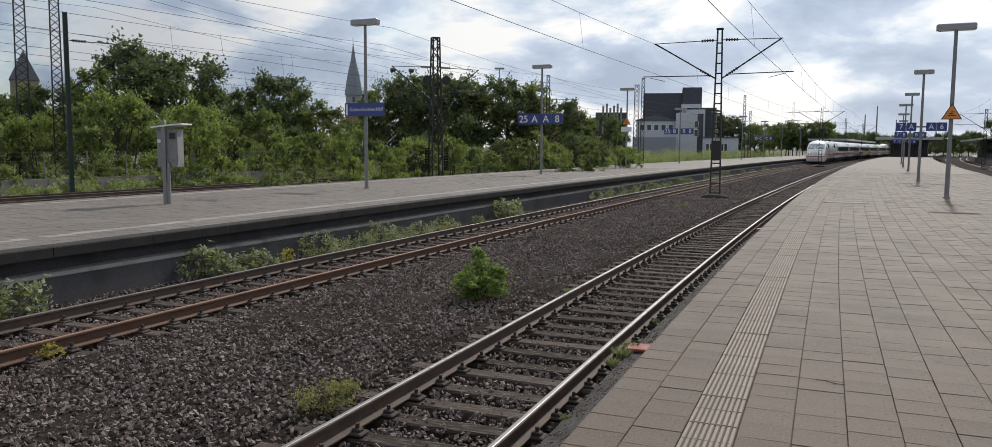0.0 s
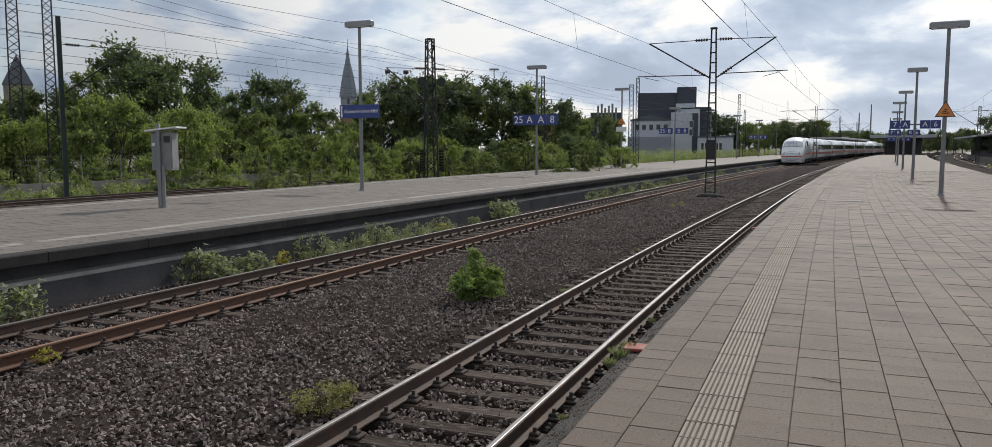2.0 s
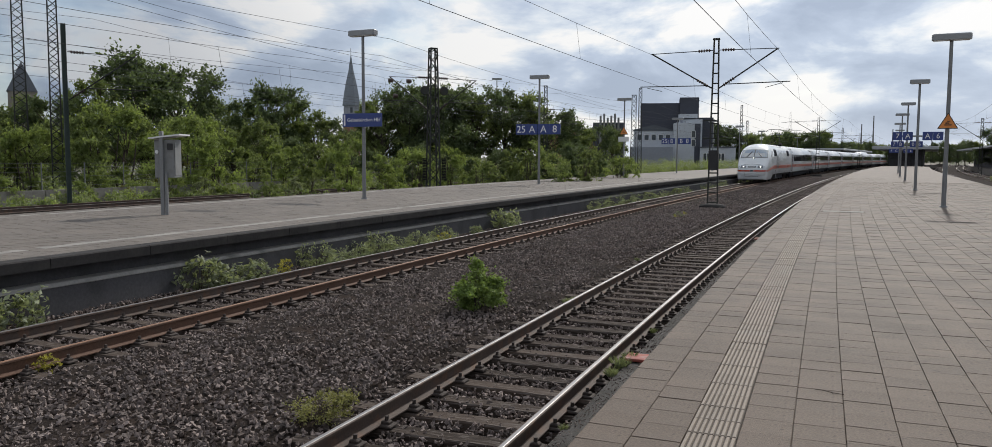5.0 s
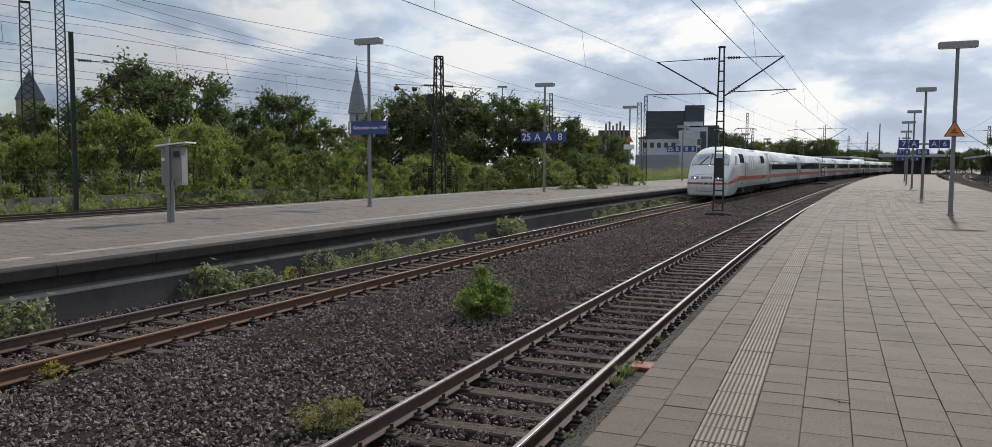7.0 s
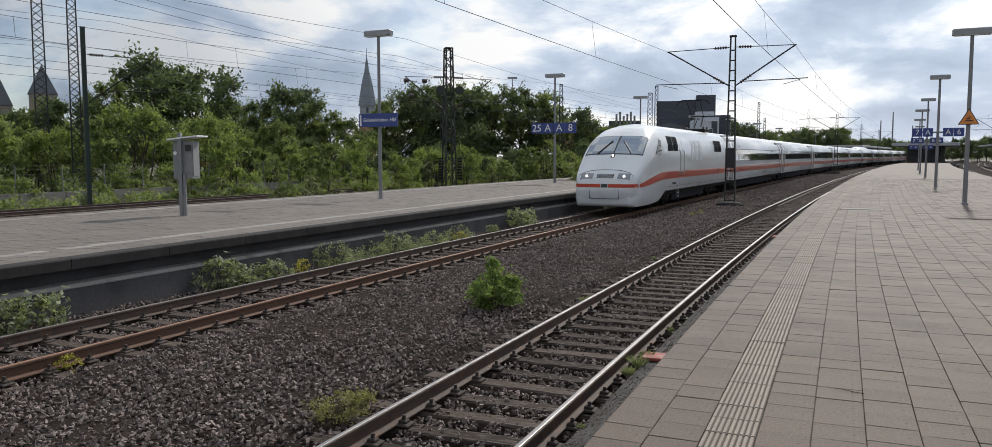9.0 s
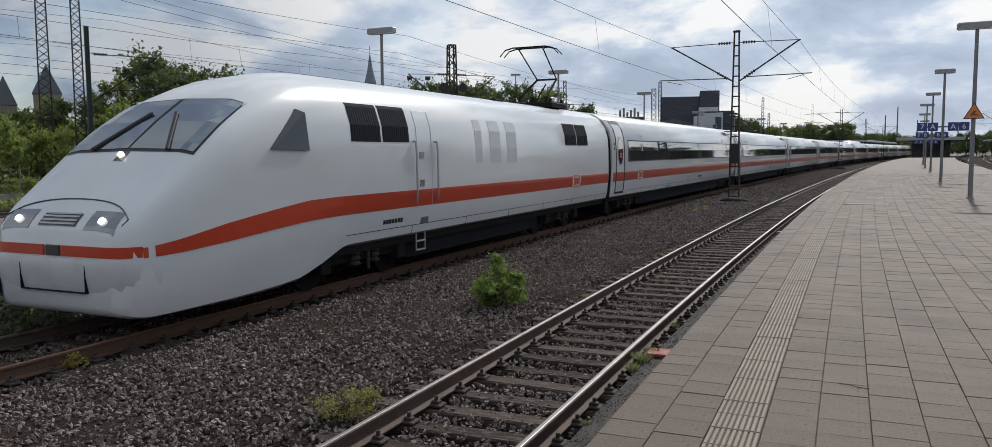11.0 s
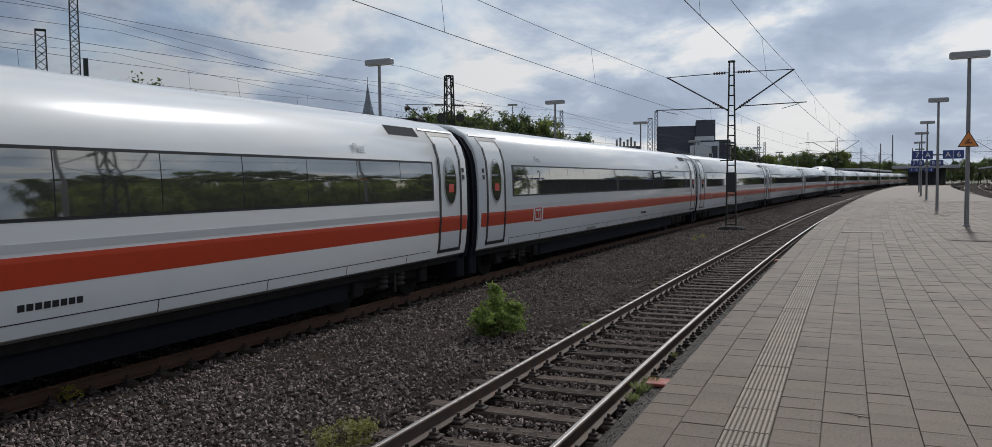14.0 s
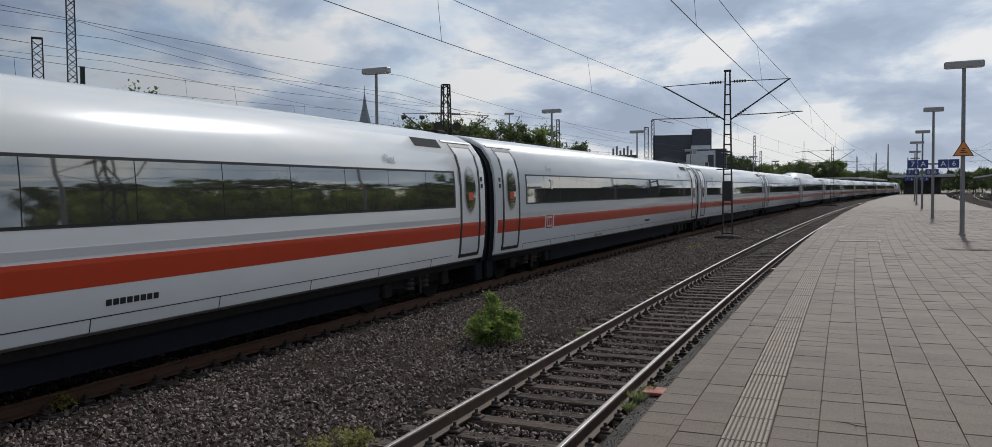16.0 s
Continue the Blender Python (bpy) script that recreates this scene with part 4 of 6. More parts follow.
        for y in (-13.60, -12.74):
            rl = Geo()
            rl.path([(s * (side_x(z) + 0.07), y, z) for z in np.linspace(1.45, 2.62, 7)], 0.022, 6)
            for z in (1.45, 2.62):
                rl.tube((s * side_x(z), y, z), (s * (side_x(z) + 0.07), y, z), 0.02, 6)
            part("handrail", rl, STEEL, d)
        for z in (1.72, 2.28):
            part("door_handle", patch(-13.38, -13.22, z, z + 0.14, 0.02, s, 2), STEEL, d)
        ladder = Geo()
        patch(-13.30, -13.00, 0.98, 1.10, 0.012, s, 2, ladder)
        for y in (-13.33, -12.97):
            ladder.tube((s * 1.36, y, 0.80), (s * 1.36, y, 0.42), 0.02, 6)
        for z in (0.42, 0.60):
            ladder.tube((s * 1.36, -13.33, z), (s * 1.36, -12.97, z), 0.022, 6)
        part("step", ladder, STEEL, c)
        # three plain pale blocks stand for the large lettering
        for y in (-10.8, -10.0, -9.0):
            part("pale_block", patch(y, y + (0.35 if y < -10.5 else 0.6), 2.15, 3.15, 0.005, s, 5), PALE_GREY, c)
        bars(c, -14.7, 1.10, 7, 0.075, 0.08, s, name="number_lettering")
        sk = Geo()
        patch(-16.0, -0.4, 0.955, 0.967, 0.004, s, 2, sk)
        for y in np.arange(-16.0, -0.5, 2.4):
            patch(y, y + 0.012, 0.76, 0.955, 0.004, s, 3, sk)
        part("skirt_joint", sk, GLASS_FRAME, c)
        # triangular cab side window
        tw = Geo()
        tri = [(2.55, 2.46), (3.45, 2.44), (3.45, 3.05), (3.25, 3.10)]
        outer = [(s * (nose_side(a, z) + 0.035), a - LOCO_L, z) for a, z in tri]
        inner = [(s * (nose_side(a, z) - 0.02), a - LOCO_L, z) for a, z in tri]
        tw.add(outer + inner, [(0, 1, 2, 3), (0, 4, 5, 1), (1, 5, 6, 2), (2, 6, 7, 3), (3, 7, 4, 0)])
        part("cab_side_window", tw, PANE, c)
    part("roof_box", Geo().box(-0.4, 0.4, -7.3, -6.8, 3.78, 3.87, 0.03), UNDER, c)
    return c


def pantograph(c, y=-3.1):
    p = part("pantograph", Geo().box(-0.7, 0.7, y - 0.65, y + 0.65, 3.80, 3.96, 0.03), UNDER, c)
    for sx in (-0.6, 0.6):
        for sy in (-0.5, 0.5):
            rims = [[(sx + r * math.cos(q * math.tau / 8), y + sy + r * math.sin(q * math.tau / 8), 3.95 + k * 0.02) for q in range(8)] for k, r in enumerate((0.04, 0.07, 0.04, 0.07, 0.04, 0.07, 0.04, 0.07, 0.04))]
            part("insulator", Geo().loft(rims), INSUL, p)
    arm = Geo()
    for sx in (-0.45, 0.45):
        arm.tube((sx, y - 0.5, 4.12), (sx * 0.75, y + 0.75, 4.78), 0.035, 6)
        arm.tube((sx * 0.75, y + 0.75, 4.78), (sx * 0.9, y - 0.65, 5.62), 0.022, 6)
    arm.tube((0.34, y + 0.75, 4.78), (-0.34, y + 0.75, 4.78), 0.03, 6)
    arm.tube((0, y - 0.1, 4.1), (0, y + 0.65, 4.62), 0.025, 6)
    part("arm", arm, UNDER, p)
    hd = Geo()
    for dy in (-0.82, -0.50):
        hd.path([(-0.98, y + dy, 5.42), (-0.80, y + dy, 5.60), (-0.55, y + dy, 5.66), (0.55, y + dy, 5.66), (0.80, y + dy, 5.60), (0.98, y + dy, 5.42)], 0.022, 6)
    for sx in (-0.4, 0.4):
        hd.tube((sx, y - 0.82, 5.64), (sx, y - 0.50, 5.64), 0.018, 6)
    part("contact_strip", hd, UNDER, p)


lead_car = power_car("white express power car with red stripe, sloping nose and lit headlights")
pantograph(lead_car)
tail_car = copy_thing(lead_car, pose(0, 0, 0))
tail_car["label"] = "white express power car at the train's far end"
coaches = [coach("white express coach with red stripe and long dark window band")]
coaches += [copy_thing(coaches[0], pose(0, 0, 0)) for k in range(10)]
diner = coach("white restaurant coach with raised roof and red stripe", hump=True)
coaches.insert(5, diner)
# where the gap behind the leading power car is, along the line
RUN_T = [0, 1.5, 3.5, 7, 9, 11.5, 12, 12.5, 14.5, 15, 15.5, 16]
RUN_S = [161.7, 143.9, 119.5, 76.8, 52.2, 21.25, 15.28, 9.15, -15.05, -21.2, -27.55, -33.8]
PITCH = 25.95


def run(t):
    return float(np.interp(t, RUN_T, RUN_S))


def chord(s0, s1):
    """A pose on the far track with local y from s0 towards s1."""
    a, b = at(s0, FAR_O), at(s1, FAR_O)
    return pose(a.x, a.y, 0, 0, 0, -math.degrees(math.atan2(b.x - a.x, b.y - a.y)))


def motions():
    times = [k * 0.5 for k in range(33)]
    rows = [(t, chord_loco(run(t))) for t in times]
    walk(lead_car, rows)
    for k, c in enumerate(coaches):
        walk(c, [(t, chord(run(t) + PITCH * k, run(t) + PITCH * (k + 1))) for t in times])
    n = len(coaches)
    walk(tail_car, [(t, chord(run(t) + PITCH * n, run(t) + PITCH * n + 20) @ pose(0, 0, 0, 0, 0, 180)) for t in times])


def chord_loco(s):
    a, b = at(s - 18, FAR_O), at(s, FAR_O)
    return pose(b.x, b.y, 0, 0, 0, -math.degrees(math.atan2(b.x - a.x, b.y - a.y)))


# ---------- masts and wires ----------
def lattice(h, w0, w1, bay=0.55, flat=False):
    """Legs and bracing of a tapered lattice mast, standing at z = 0. flat: a two-legged ladder mast."""
    legs, brace = Geo(), Geo()
    ys = (-0.06, 0.06) if flat else None
    corners = [(-1, 0), (1, 0)] if flat else [(-1, -1), (1, -1), (1, 1), (-1, 1)]

    def leg(c, z):
        w = (w0 + (w1 - w0) * z / h) / 2
        return Vector((c[0] * w, c[1] * w, z))
    for c in corners:
        a, b = leg(c, 0), leg(c, h)
        if flat:
            legs.loft([[(p.x - 0.034, -0.05, p.z), (p.x + 0.034, -0.05, p.z), (p.x + 0.034, 0.05, p.z), (p.x - 0.034, 0.05, p.z)] for p in (a, b)])
        else:
            legs.tube(a, b, 0.055, 4)
    z, k = 0.3, 0
    while z < h - 0.2:
        if flat:
            w = (w0 + (w1 - w0) * z / h) / 2
            brace.box(-w, w, -0.04, 0.04, z - 0.03, z + 0.03)
        else:
            for i in range(4):
                c, e = corners[i], corners[(i + 1) % 4]
                if (k + i) % 2:
                    c, e = e, c
                brace.tube(leg(c, z), leg(e, min(z + bay, h)), 0.034, 4)
        z += bay
        k += 1
    return legs, brace


def insulator(a, b, g):
    a, b = Vector(a), Vector(b)
    g.tube(a, b, 0.03, 6)
    n = 5
    for k in range(n):
        p = a.lerp(b, (k + 0.5) / n)
        d = (b - a).normalized() * 0.03
        g.tube(p - d, p + d, 0.075, 8)


def cantilever(parent, side, reach, z_top, z_low, z_reg, x0, reg_out=0.6):
    """A tubular bracket: top tie, diagonal strut and steady arm."""
    s = side
    arm = Geo()
    arm.tube((s * x0, 0, z_top), (s * (reach + 0.05), 0, z_top - 0.05), 0.02, 6)
    arm.tube((s * x0, 0, z_low), (s * reach, 0, z_top - 0.05), 0.036, 6)
    k = (z_reg - z_low) / (z_top - z_low)
    arm.tube((s * (x0 + (reach - x0) * k), 0, z_reg), (s * (reach + reg_out), 0, z_reg + 0.04), 0.024, 6)
    arm.tube((s * (reach + 0.25), 0, z_reg - 0.02), (s * (reach - 0.55), 0, z_reg - 0.22), 0.014, 5)
    br = part("bracket", arm, MAST, parent)
    ins = Geo()
    insulator((s * (x0 + 0.12), 0, z_top), (s * (x0 + 0.75), 0, z_top - 0.01), ins)
    part("insulator", ins, INSUL, br)
    ins = Geo()
    d = Vector((s * (reach - x0), 0, z_top - 0.05 - z_low)).normalized()
    p = Vector((s * x0, 0, z_low))
    insulator(p + d * 0.25, p + d * 0.9, ins)
    part("insulator", ins, INSUL, br)
    return br


def ladder_mast(s, o, label, detailed=True, h=8.45):
    m = thing("catenary_mast", label, "catenary mast", along(s, o, -0.18), group="catenary masts")
    part("foundation", Geo().loft([[(r * math.cos(k * math.tau / 14), 0.7 * r * math.sin(k * math.tau / 14), z) for k in range(14)] for r, z in ((0.75, -0.2), (0.68, 0.12), (0.56, 0.2), (0.3, 0.24))]), EDGE_BEAM, m)
    legs, br = lattice(h, 0.50, 0.22, 0.50, True)
    part("ladder_frame", legs, MAST, m)
    part("rung", br, MAST, m)
    cantilever(m, 1, 2.95, 7.95, 6.05, 6.25, 0.16)
    cantilever(m, -1, 3.25, 7.95, 6.05, 6.2, 0.16)
    if detailed:
        part("switch_box", Geo().box(-0.24, 0.24, -0.16, 0.16, 1.95, 2.95, 0.03), BLACK, m)
        for z in (3.55, 4.45):
            part("side_arm", Geo().tube((-0.55, 0, z), (0.1, 0, z), 0.03, 6), MAST, m)
        part("cap", Geo().box(-0.17, 0.17, -0.1, 0.1, h, h + 0.09, 0.02), MAST, m)
    return m


median_mast = ladder_mast(41.9, -2.95, "dark lattice catenary mast with two bracket arms on ballast")
ladder_mast(125, -4.0, "distant lattice catenary mast with two bracket arms", False)
ladder_mast(205, -3.6, "distant lattice catenary mast with two bracket arms", False)


def tower_mast(m, h, w0, w1, label, arms=(), weights=False, bay=0.6):
    t = thing("catenary_mast", label, "catenary mast", m, group="catenary masts")
    legs, br = lattice(h, w0, w1, bay)
    part("leg_set", legs, MAST, t)
    tagged(part("bracing", br, MAST, t), kind="stuff")
    part("cap", Geo().box(-w1 / 2 - 0.03, w1 / 2 + 0.03, -w1 / 2 - 0.03, w1 / 2 + 0.03, h, h + 0.05), MAST, t)
    for side, reach in arms:
        cantilever(t, side, reach, 7.75, 5.6, 6.2, w1 / 2 + 0.05)
    if weights:
        for x in (-0.75, 0.55):
            wt = Geo()
            for k in range(14):
                wt.tube((x, -0.5, 1.2 + k * 0.1), (x, -0.5, 1.28 + k * 0.1), 0.16, 10)
            w = part("tension_weight", wt, UNDER, t)
            part("weight_cable", Geo().tube((x, -0.5, 2.6), (x, -0.5, 6.9), 0.012, 5), WIRE, w)
            part("pulley", Geo().tube((x, -0.56, 6.9), (x, -0.44, 6.9), 0.28, 16), MAST, w)
        hb = Geo()
        for x, z in ((-2.9, 7.45), (-1.7, 7.45), (-2.6, 6.5)):
            hb.tube((x - 0.14, -0.2, z), (x + 0.14, -0.2, z), 0.13, 10)
        part("hanging_insulator", hb, INSUL, t)
    return t


tower_mast(polar(-26.13, 52.5, -0.3, 20), 9.6, 0.75, 0.42, "lattice catenary mast with tension weights and bracket arms", ((1, 3.0), (-1, 2.9)), True)
tower_mast(polar(-52.11, 58, -0.3), 12.5, 0.76, 0.56, "tall lattice mast beside the shrubs", bay=0.5)
tower_mast(polar(-50.24, 56, -0.3), 16.7, 0.62, 0.42, "tall slender lattice mast beside the shrubs", bay=0.45)
tower_mast(polar(-18.18, 86.1, -0.3), 10.2, 0.45, 0.3, "slender lattice catenary mast", ((1, 2.8),))
tower_mast(polar(-12.01, 100.8, -0.3), 10.3, 0.7, 0.5, "lattice catenary mast near the flats")
tower_mast(polar(-11.58, 102.9, -0.3), 11.3, 0.5, 0.35, "lattice catenary mast near the flats")
tower_mast(polar(-4.79, 138.6, -0.3), 11.3, 0.5, 0.3, "distant lattice catenary mast", ((-1, 3.0),))
tower_mast(polar(-4.40, 157.5, -0.3), 9.6, 0.5, 0.3, "distant lattice catenary mast", ((-1, 3.0),))
tower_mast(polar(9.37, 131.2, -0.3), 8.3, 0.45, 0.3, "distant lattice catenary mast", ((-1, 3.2), (1, 3.0)))
tower_mast(polar(1.56, 220.5, -0.3), 10.3, 0.45, 0.3, "distant lattice catenary mast", ((-1, 3.2), (1, 3.0)))
tower_mast(polar(6.73, 241.5, -0.3), 9.6, 0.45, 0.3, "distant lattice catenary mast", ((-1, 3.2), (1, 3.0)))

tower_mast(along(25, 15.0, -0.3), 9.3, 0.75, 0.42, "lattice catenary mast between the tracks beyond the platform", ((1, 2.9), (-1, 2.9)))

pole_mast = thing("catenary_mast", "green steel-profile catenary mast with bracket arm", "catenary mast", polar(-49.67, 45.15, -0.3, 8), group="catenary masts")
pg = Geo()
for x in (-0.09, 0.09):
    pg.box(x - 0.015, x + 0.015, -0.09, 0.09, 0, 9.1)
pg.box(-0.075, 0.075, -0.02, 0.02, 0, 9.1)
part("profile", pg, MAST_GREEN, pole_mast)
cantilever(pole_mast, 1, 3.2, 7.75, 5.4, 6.0, 0.15)


def catenary(o, masts, zc, zm, sag, label, feeder=None, z_feed=10.0, drop=9.0, stagger=0.25):
    c = thing("overhead_line", label, "overhead line", kind="structure")
    cw, mw, dr = Geo(), Geo(), Geo()
    for i, (a, b) in enumerate(zip(masts, masts[1:])):
        n = 14
        st = stagger if i % 2 else -stagger
        cpts = [at(a + (b - a) * k / n, o + st * (1 - 2 * k / n), zc) for k in range(n + 1)]
        mpts = [at(a + (b - a) * k / n, o, zm - sag * 4 * (k / n) * (1 - k / n)) for k in range(n + 1)]
        cw.path(cpts, 0.0095, 4)
        mw.path(mpts, 0.0085, 4)
        for k in range(int((b - a) / drop)):
            u = 1 - drop * (k + 0.98) / (b - a)
            p, q = at(a + (b - a) * u, o + st * (1 - 2 * u), zc), at(a + (b - a) * u, o, zm - sag * 4 * u * (1 - u))
            dr.tube(p, q, 0.006, 4)
    part("contact_wire", cw, WIRE, c)
    part("messenger_wire", mw, WIRE, c)
    part("dropper", dr, WIRE, c)
    if feeder is not None:
        f = Geo()
        for a, b in zip(masts, masts[1:]):
            f.path([at(a + (b - a) * k / 10, feeder, z_feed - 0.9 * 4 * (k / 10) * (1 - k / 10)) for k in range(11)], 0.011, 4)
        part("feeder_wire", f, WIRE, c)


catenary(0, [-40, 41.9, 125, 205, 285], 5.97, 7.66, 0.45, "overhead line above the near track", drop=12.0)
catenary(FAR_O, [-40, 41.9, 125, 205, 285], 6.17, 7.76, 0.45, "overhead line above the express track", drop=12.0)
catenary(-19.5, [-25, 43, 107, 170, 240], 5.9, 7.45, 1.0, "overhead line behind the platform", -22.8, 9.6)
catenary(-24.0, [-25, 43, 107, 170, 240], 5.9, 7.45, 1.0, "overhead line behind the platform", -23.4, 8.6)
catenary(-31.05, [-30, 26, 84, 150, 220], 6.0, 7.5, 0.9, "overhead line beside the shrubs", -29.5, 10.4)
catenary(-27.4, [-30, 26, 84, 150, 220], 6.0, 8.4, 0.9, "overhead line beside the shrubs", -27.4, 9.4)
catenary(12.75, [-40, 60, 125, 190, 260], 5.8, 7.5, 1.0, "overhead line beyond the platform")
catenary(17.3, [-40, 60, 125, 190, 260], 5.8, 7.5, 1.0, "overhead line beyond the platform")


# ---------- lamps, signs, cabinet ----------
def street_lamp(m, h, width, label, double=False):
    l = thing("platform_lamp", label, "platform lamp", m, group="platform lamps")
    part("pole", Geo().tube((0, 0, 0), (0, 0, h - 0.1), 0.075, 14, 0.055), GALV, l, smooth=True)
    part("base_collar", Geo().tube((0, 0, 0), (0, 0, 0.05), 0.13, 14, 0.11), GALV, l)
    part("hatch", Geo().box(-0.035, 0.035, -0.085, -0.06, 0.6, 0.95), GALV, l)
    hd = part("lamp_head", Geo().box(-width / 2, width / 2, -0.15, 0.15, h - 0.14, h + 0.06, 0.03), LAMP_HEAD, l)
    part("diffuser", Geo().box(-width / 2 + 0.05, width / 2 - 0.05, -0.12, 0.12, h - 0.165, h - 0.141), DIFFUSER, hd)
    return l


def board(parent, x, z, w, h, text, size, name="sign_board"):
    b = part(name, Geo().box(x - w / 2, x + w / 2, -0.15, -0.09, z - h / 2, z + h / 2, 0.006), BLUE, parent, "blue sign board with white lettering")
    words("lettering", text, size, SIGN_WHITE, b, pose(x, -0.153, z - 0.02 * size, 0, 0, 0))
    return b


def track_boards(parent, z, left, right, h=0.5, s=1.0):
    for x, t in ((-1.13, left[0]), (-0.55, left[1]), (0.55, right[0]), (1.13, right[1])):
        board(parent, x * s, z, 0.56 * s if len(t) == 1 else 0.62 * s, h, t, 0.52 * s * h / 0.5)
    part("sign_bracket", Geo().box(-1.4 * s, 1.4 * s, -0.09, -0.05, z - 0.04, z + 0.04), GALV, parent)


def warning(parent, z, w, label=""):
    h = w * 0.87
    tri = lambda k, y: [(-w / 2 * k, y, z - h / 3 * k), (w / 2 * k, y, z - h / 3 * k), (0, y, z + 2 * h / 3 * k)]
    g = Geo().loft([tri(1.0, -0.12), tri(1.0, -0.10)])
    t = part("warning_sign", g, BLACK, parent, "triangular orange warning sign with black border")
    part("sign_face", Geo().loft([tri(0.86, -0.124), tri(0.86, -0.119)]), ORANGE, t)
    gl = Geo()
    gl.box(-w * 0.17, w * 0.19, -0.128, -0.1245, z - h * 0.13, z - h * 0.07)
    gl.box(-w * 0.12, w * 0.06, -0.128, -0.1245, z - h * 0.02, z + h * 0.05)
    gl.box(-w * 0.05, w * 0.10, -0.128, -0.1245, z + h * 0.10, z + h * 0.15)
    part("pictogram", gl, BLACK, t)


lamp_c = street_lamp(along(30.9, 6.45, P_TOP), 5.69, 1.16, "grey platform lamp with flat head and warning triangle")
warning(lamp_c, 2.80, 0.62)
lamp_d = street_lamp(along(46.9, 6.43, P_TOP), 5.6, 0.92, "grey platform lamp carrying blue track number boards")
track_boards(lamp_d, 2.78, "7A", "A6", 0.43, 0.82)
lamp_e = street_lamp(along(68.7, 6.62, P_TOP), 5.8, 1.0, "grey platform lamp with flat head")
track_boards(lamp_e, 2.72, "7B", "B6", 0.43, 0.76)
lamp_f = street_lamp(along(83, 6.5, P_TOP), 5.7, 1.16, "grey platform lamp with flat head")
track_boards(lamp_f, 2.35, "7C", "C6", 0.38, 0.7)
street_lamp(along(102, 6.5, P_TOP), 5.6, 1.16, "grey platform lamp with flat head")
street_lamp(along(126, 6.5, P_TOP), 5.6, 1.16, "grey platform lamp with flat head")

for s in (-0.2, 15.3):
    street_lamp(along(s, 6.45, P_TOP), 5.7, 1.16, "grey platform lamp with flat head")
lamp_a = street_lamp(along(26.1, -13.38, P_TOP), 6.28, 1.15, "grey platform lamp carrying the station name board")
nb = part("name_board", Geo().box(-0.85, 0.88, -0.15, -0.09, 2.74, 3.24, 0.006), BLUE, lamp_a, "blue station name board with white lettering")
words("lettering", "Gelsenkirchen Hbf", 0.195, SIGN_WHITE, nb, pose(0.10, -0.153, 2.99, 0, 0, 0))
part("white_stripe", Geo().box(-0.79, -0.72, -0.155, -0.148, 2.78, 3.20), SIGN_WHITE, nb)
lamp_b = street_lamp(along(45.3, -13.83, P_TOP), 6.45, 1.2, "grey platform lamp carrying blue track number boards")
for x, t in ((-1.16, "25"), (-0.45, "A"), (0.28, "A"), (1.0, "8")):
    board(lamp_b, x + 0.05, 3.29, 0.70, 0.62, t, 0.60)
lamp_3 = street_lamp(along(65.6, -14.5, P_TOP), 6.5, 1.2, "grey platform lamp with a small warning sign")
warning(lamp_3, 3.75, 0.75)
part("notice", Geo().box(-0.45, 0.45, -0.14, -0.1, 2.95, 3.35, 0.006), SIGN_WHITE, lamp_3)
lamp_4 = street_lamp(along(85.6, -14.7, P_TOP), 5.8, 1.2, "grey platform lamp carrying blue track number boards")
for x, t in ((-1.3, "25"), (-0.55, "B"), (0.45, "B"), (1.1, "8")):
    board(lamp_4, x, 3.38, 0.70, 0.62, t, 0.60)
for s, o in ((104, -14.6), (121.6, -14.4), (145, -15.0), (165, -15.0), (190, -15.0)):
    lp = street_lamp(along(s, o, P_TOP), 6.3, 1.2, "distant grey platform lamp with flat head")
    if s == 145:
        for x, t in ((-1.3, "25"), (-0.55, "C"), (0.45, "C"), (1.1, "8")):
            board(lp, x, 3.38, 0.70, 0.62, t, 0.60)
street_lamp(polar(-21.63, 99.75, -0.3), 12.3, 1.2, "tall grey yard lamp among the trees")

cab = thing("signal_cabinet", "grey metal switch cabinet on a post with a sloping white lid", "signal cabinet", along(17.0, -13.78, P_TOP, 22))
part("post", Geo().box(-0.09, 0.01, -0.36, -0.26, 0, 2.28, 0.01), GALV, cab)
part("post", Geo().box(0.03, 0.10, -0.34, -0.26, 0, 1.15, 0.01), GALV, cab)
bx = part("body", Geo().box(-0.27, 0.27, -0.25, 0.25, 1.02, 2.06, 0.02), BOX_GREY, cab)
part("door", Geo().box(0.272, 0.285, -0.21, 0.21, 1.08, 2.0, 0.004), BOX_GREY, bx)
lid = Geo().loft([[(-0.38, y, 2.07), (0.48, y, 2.17), (0.48, y, 2.21), (-0.38, y, 2.11)] for y in (-0.38, 0.36)])
part("lid", lid, SIGN_WHITE, cab, "white sloping lid")
part("badge", Geo().tube((-0.2, -0.262, 1.72), (-0.2, -0.25, 1.72), 0.05, 12), SIGN_WHITE, bx)
part("lock", Geo().box(0.1, 0.26, -0.30, -0.25, 1.78, 1.95, 0.01), BLACK, bx)

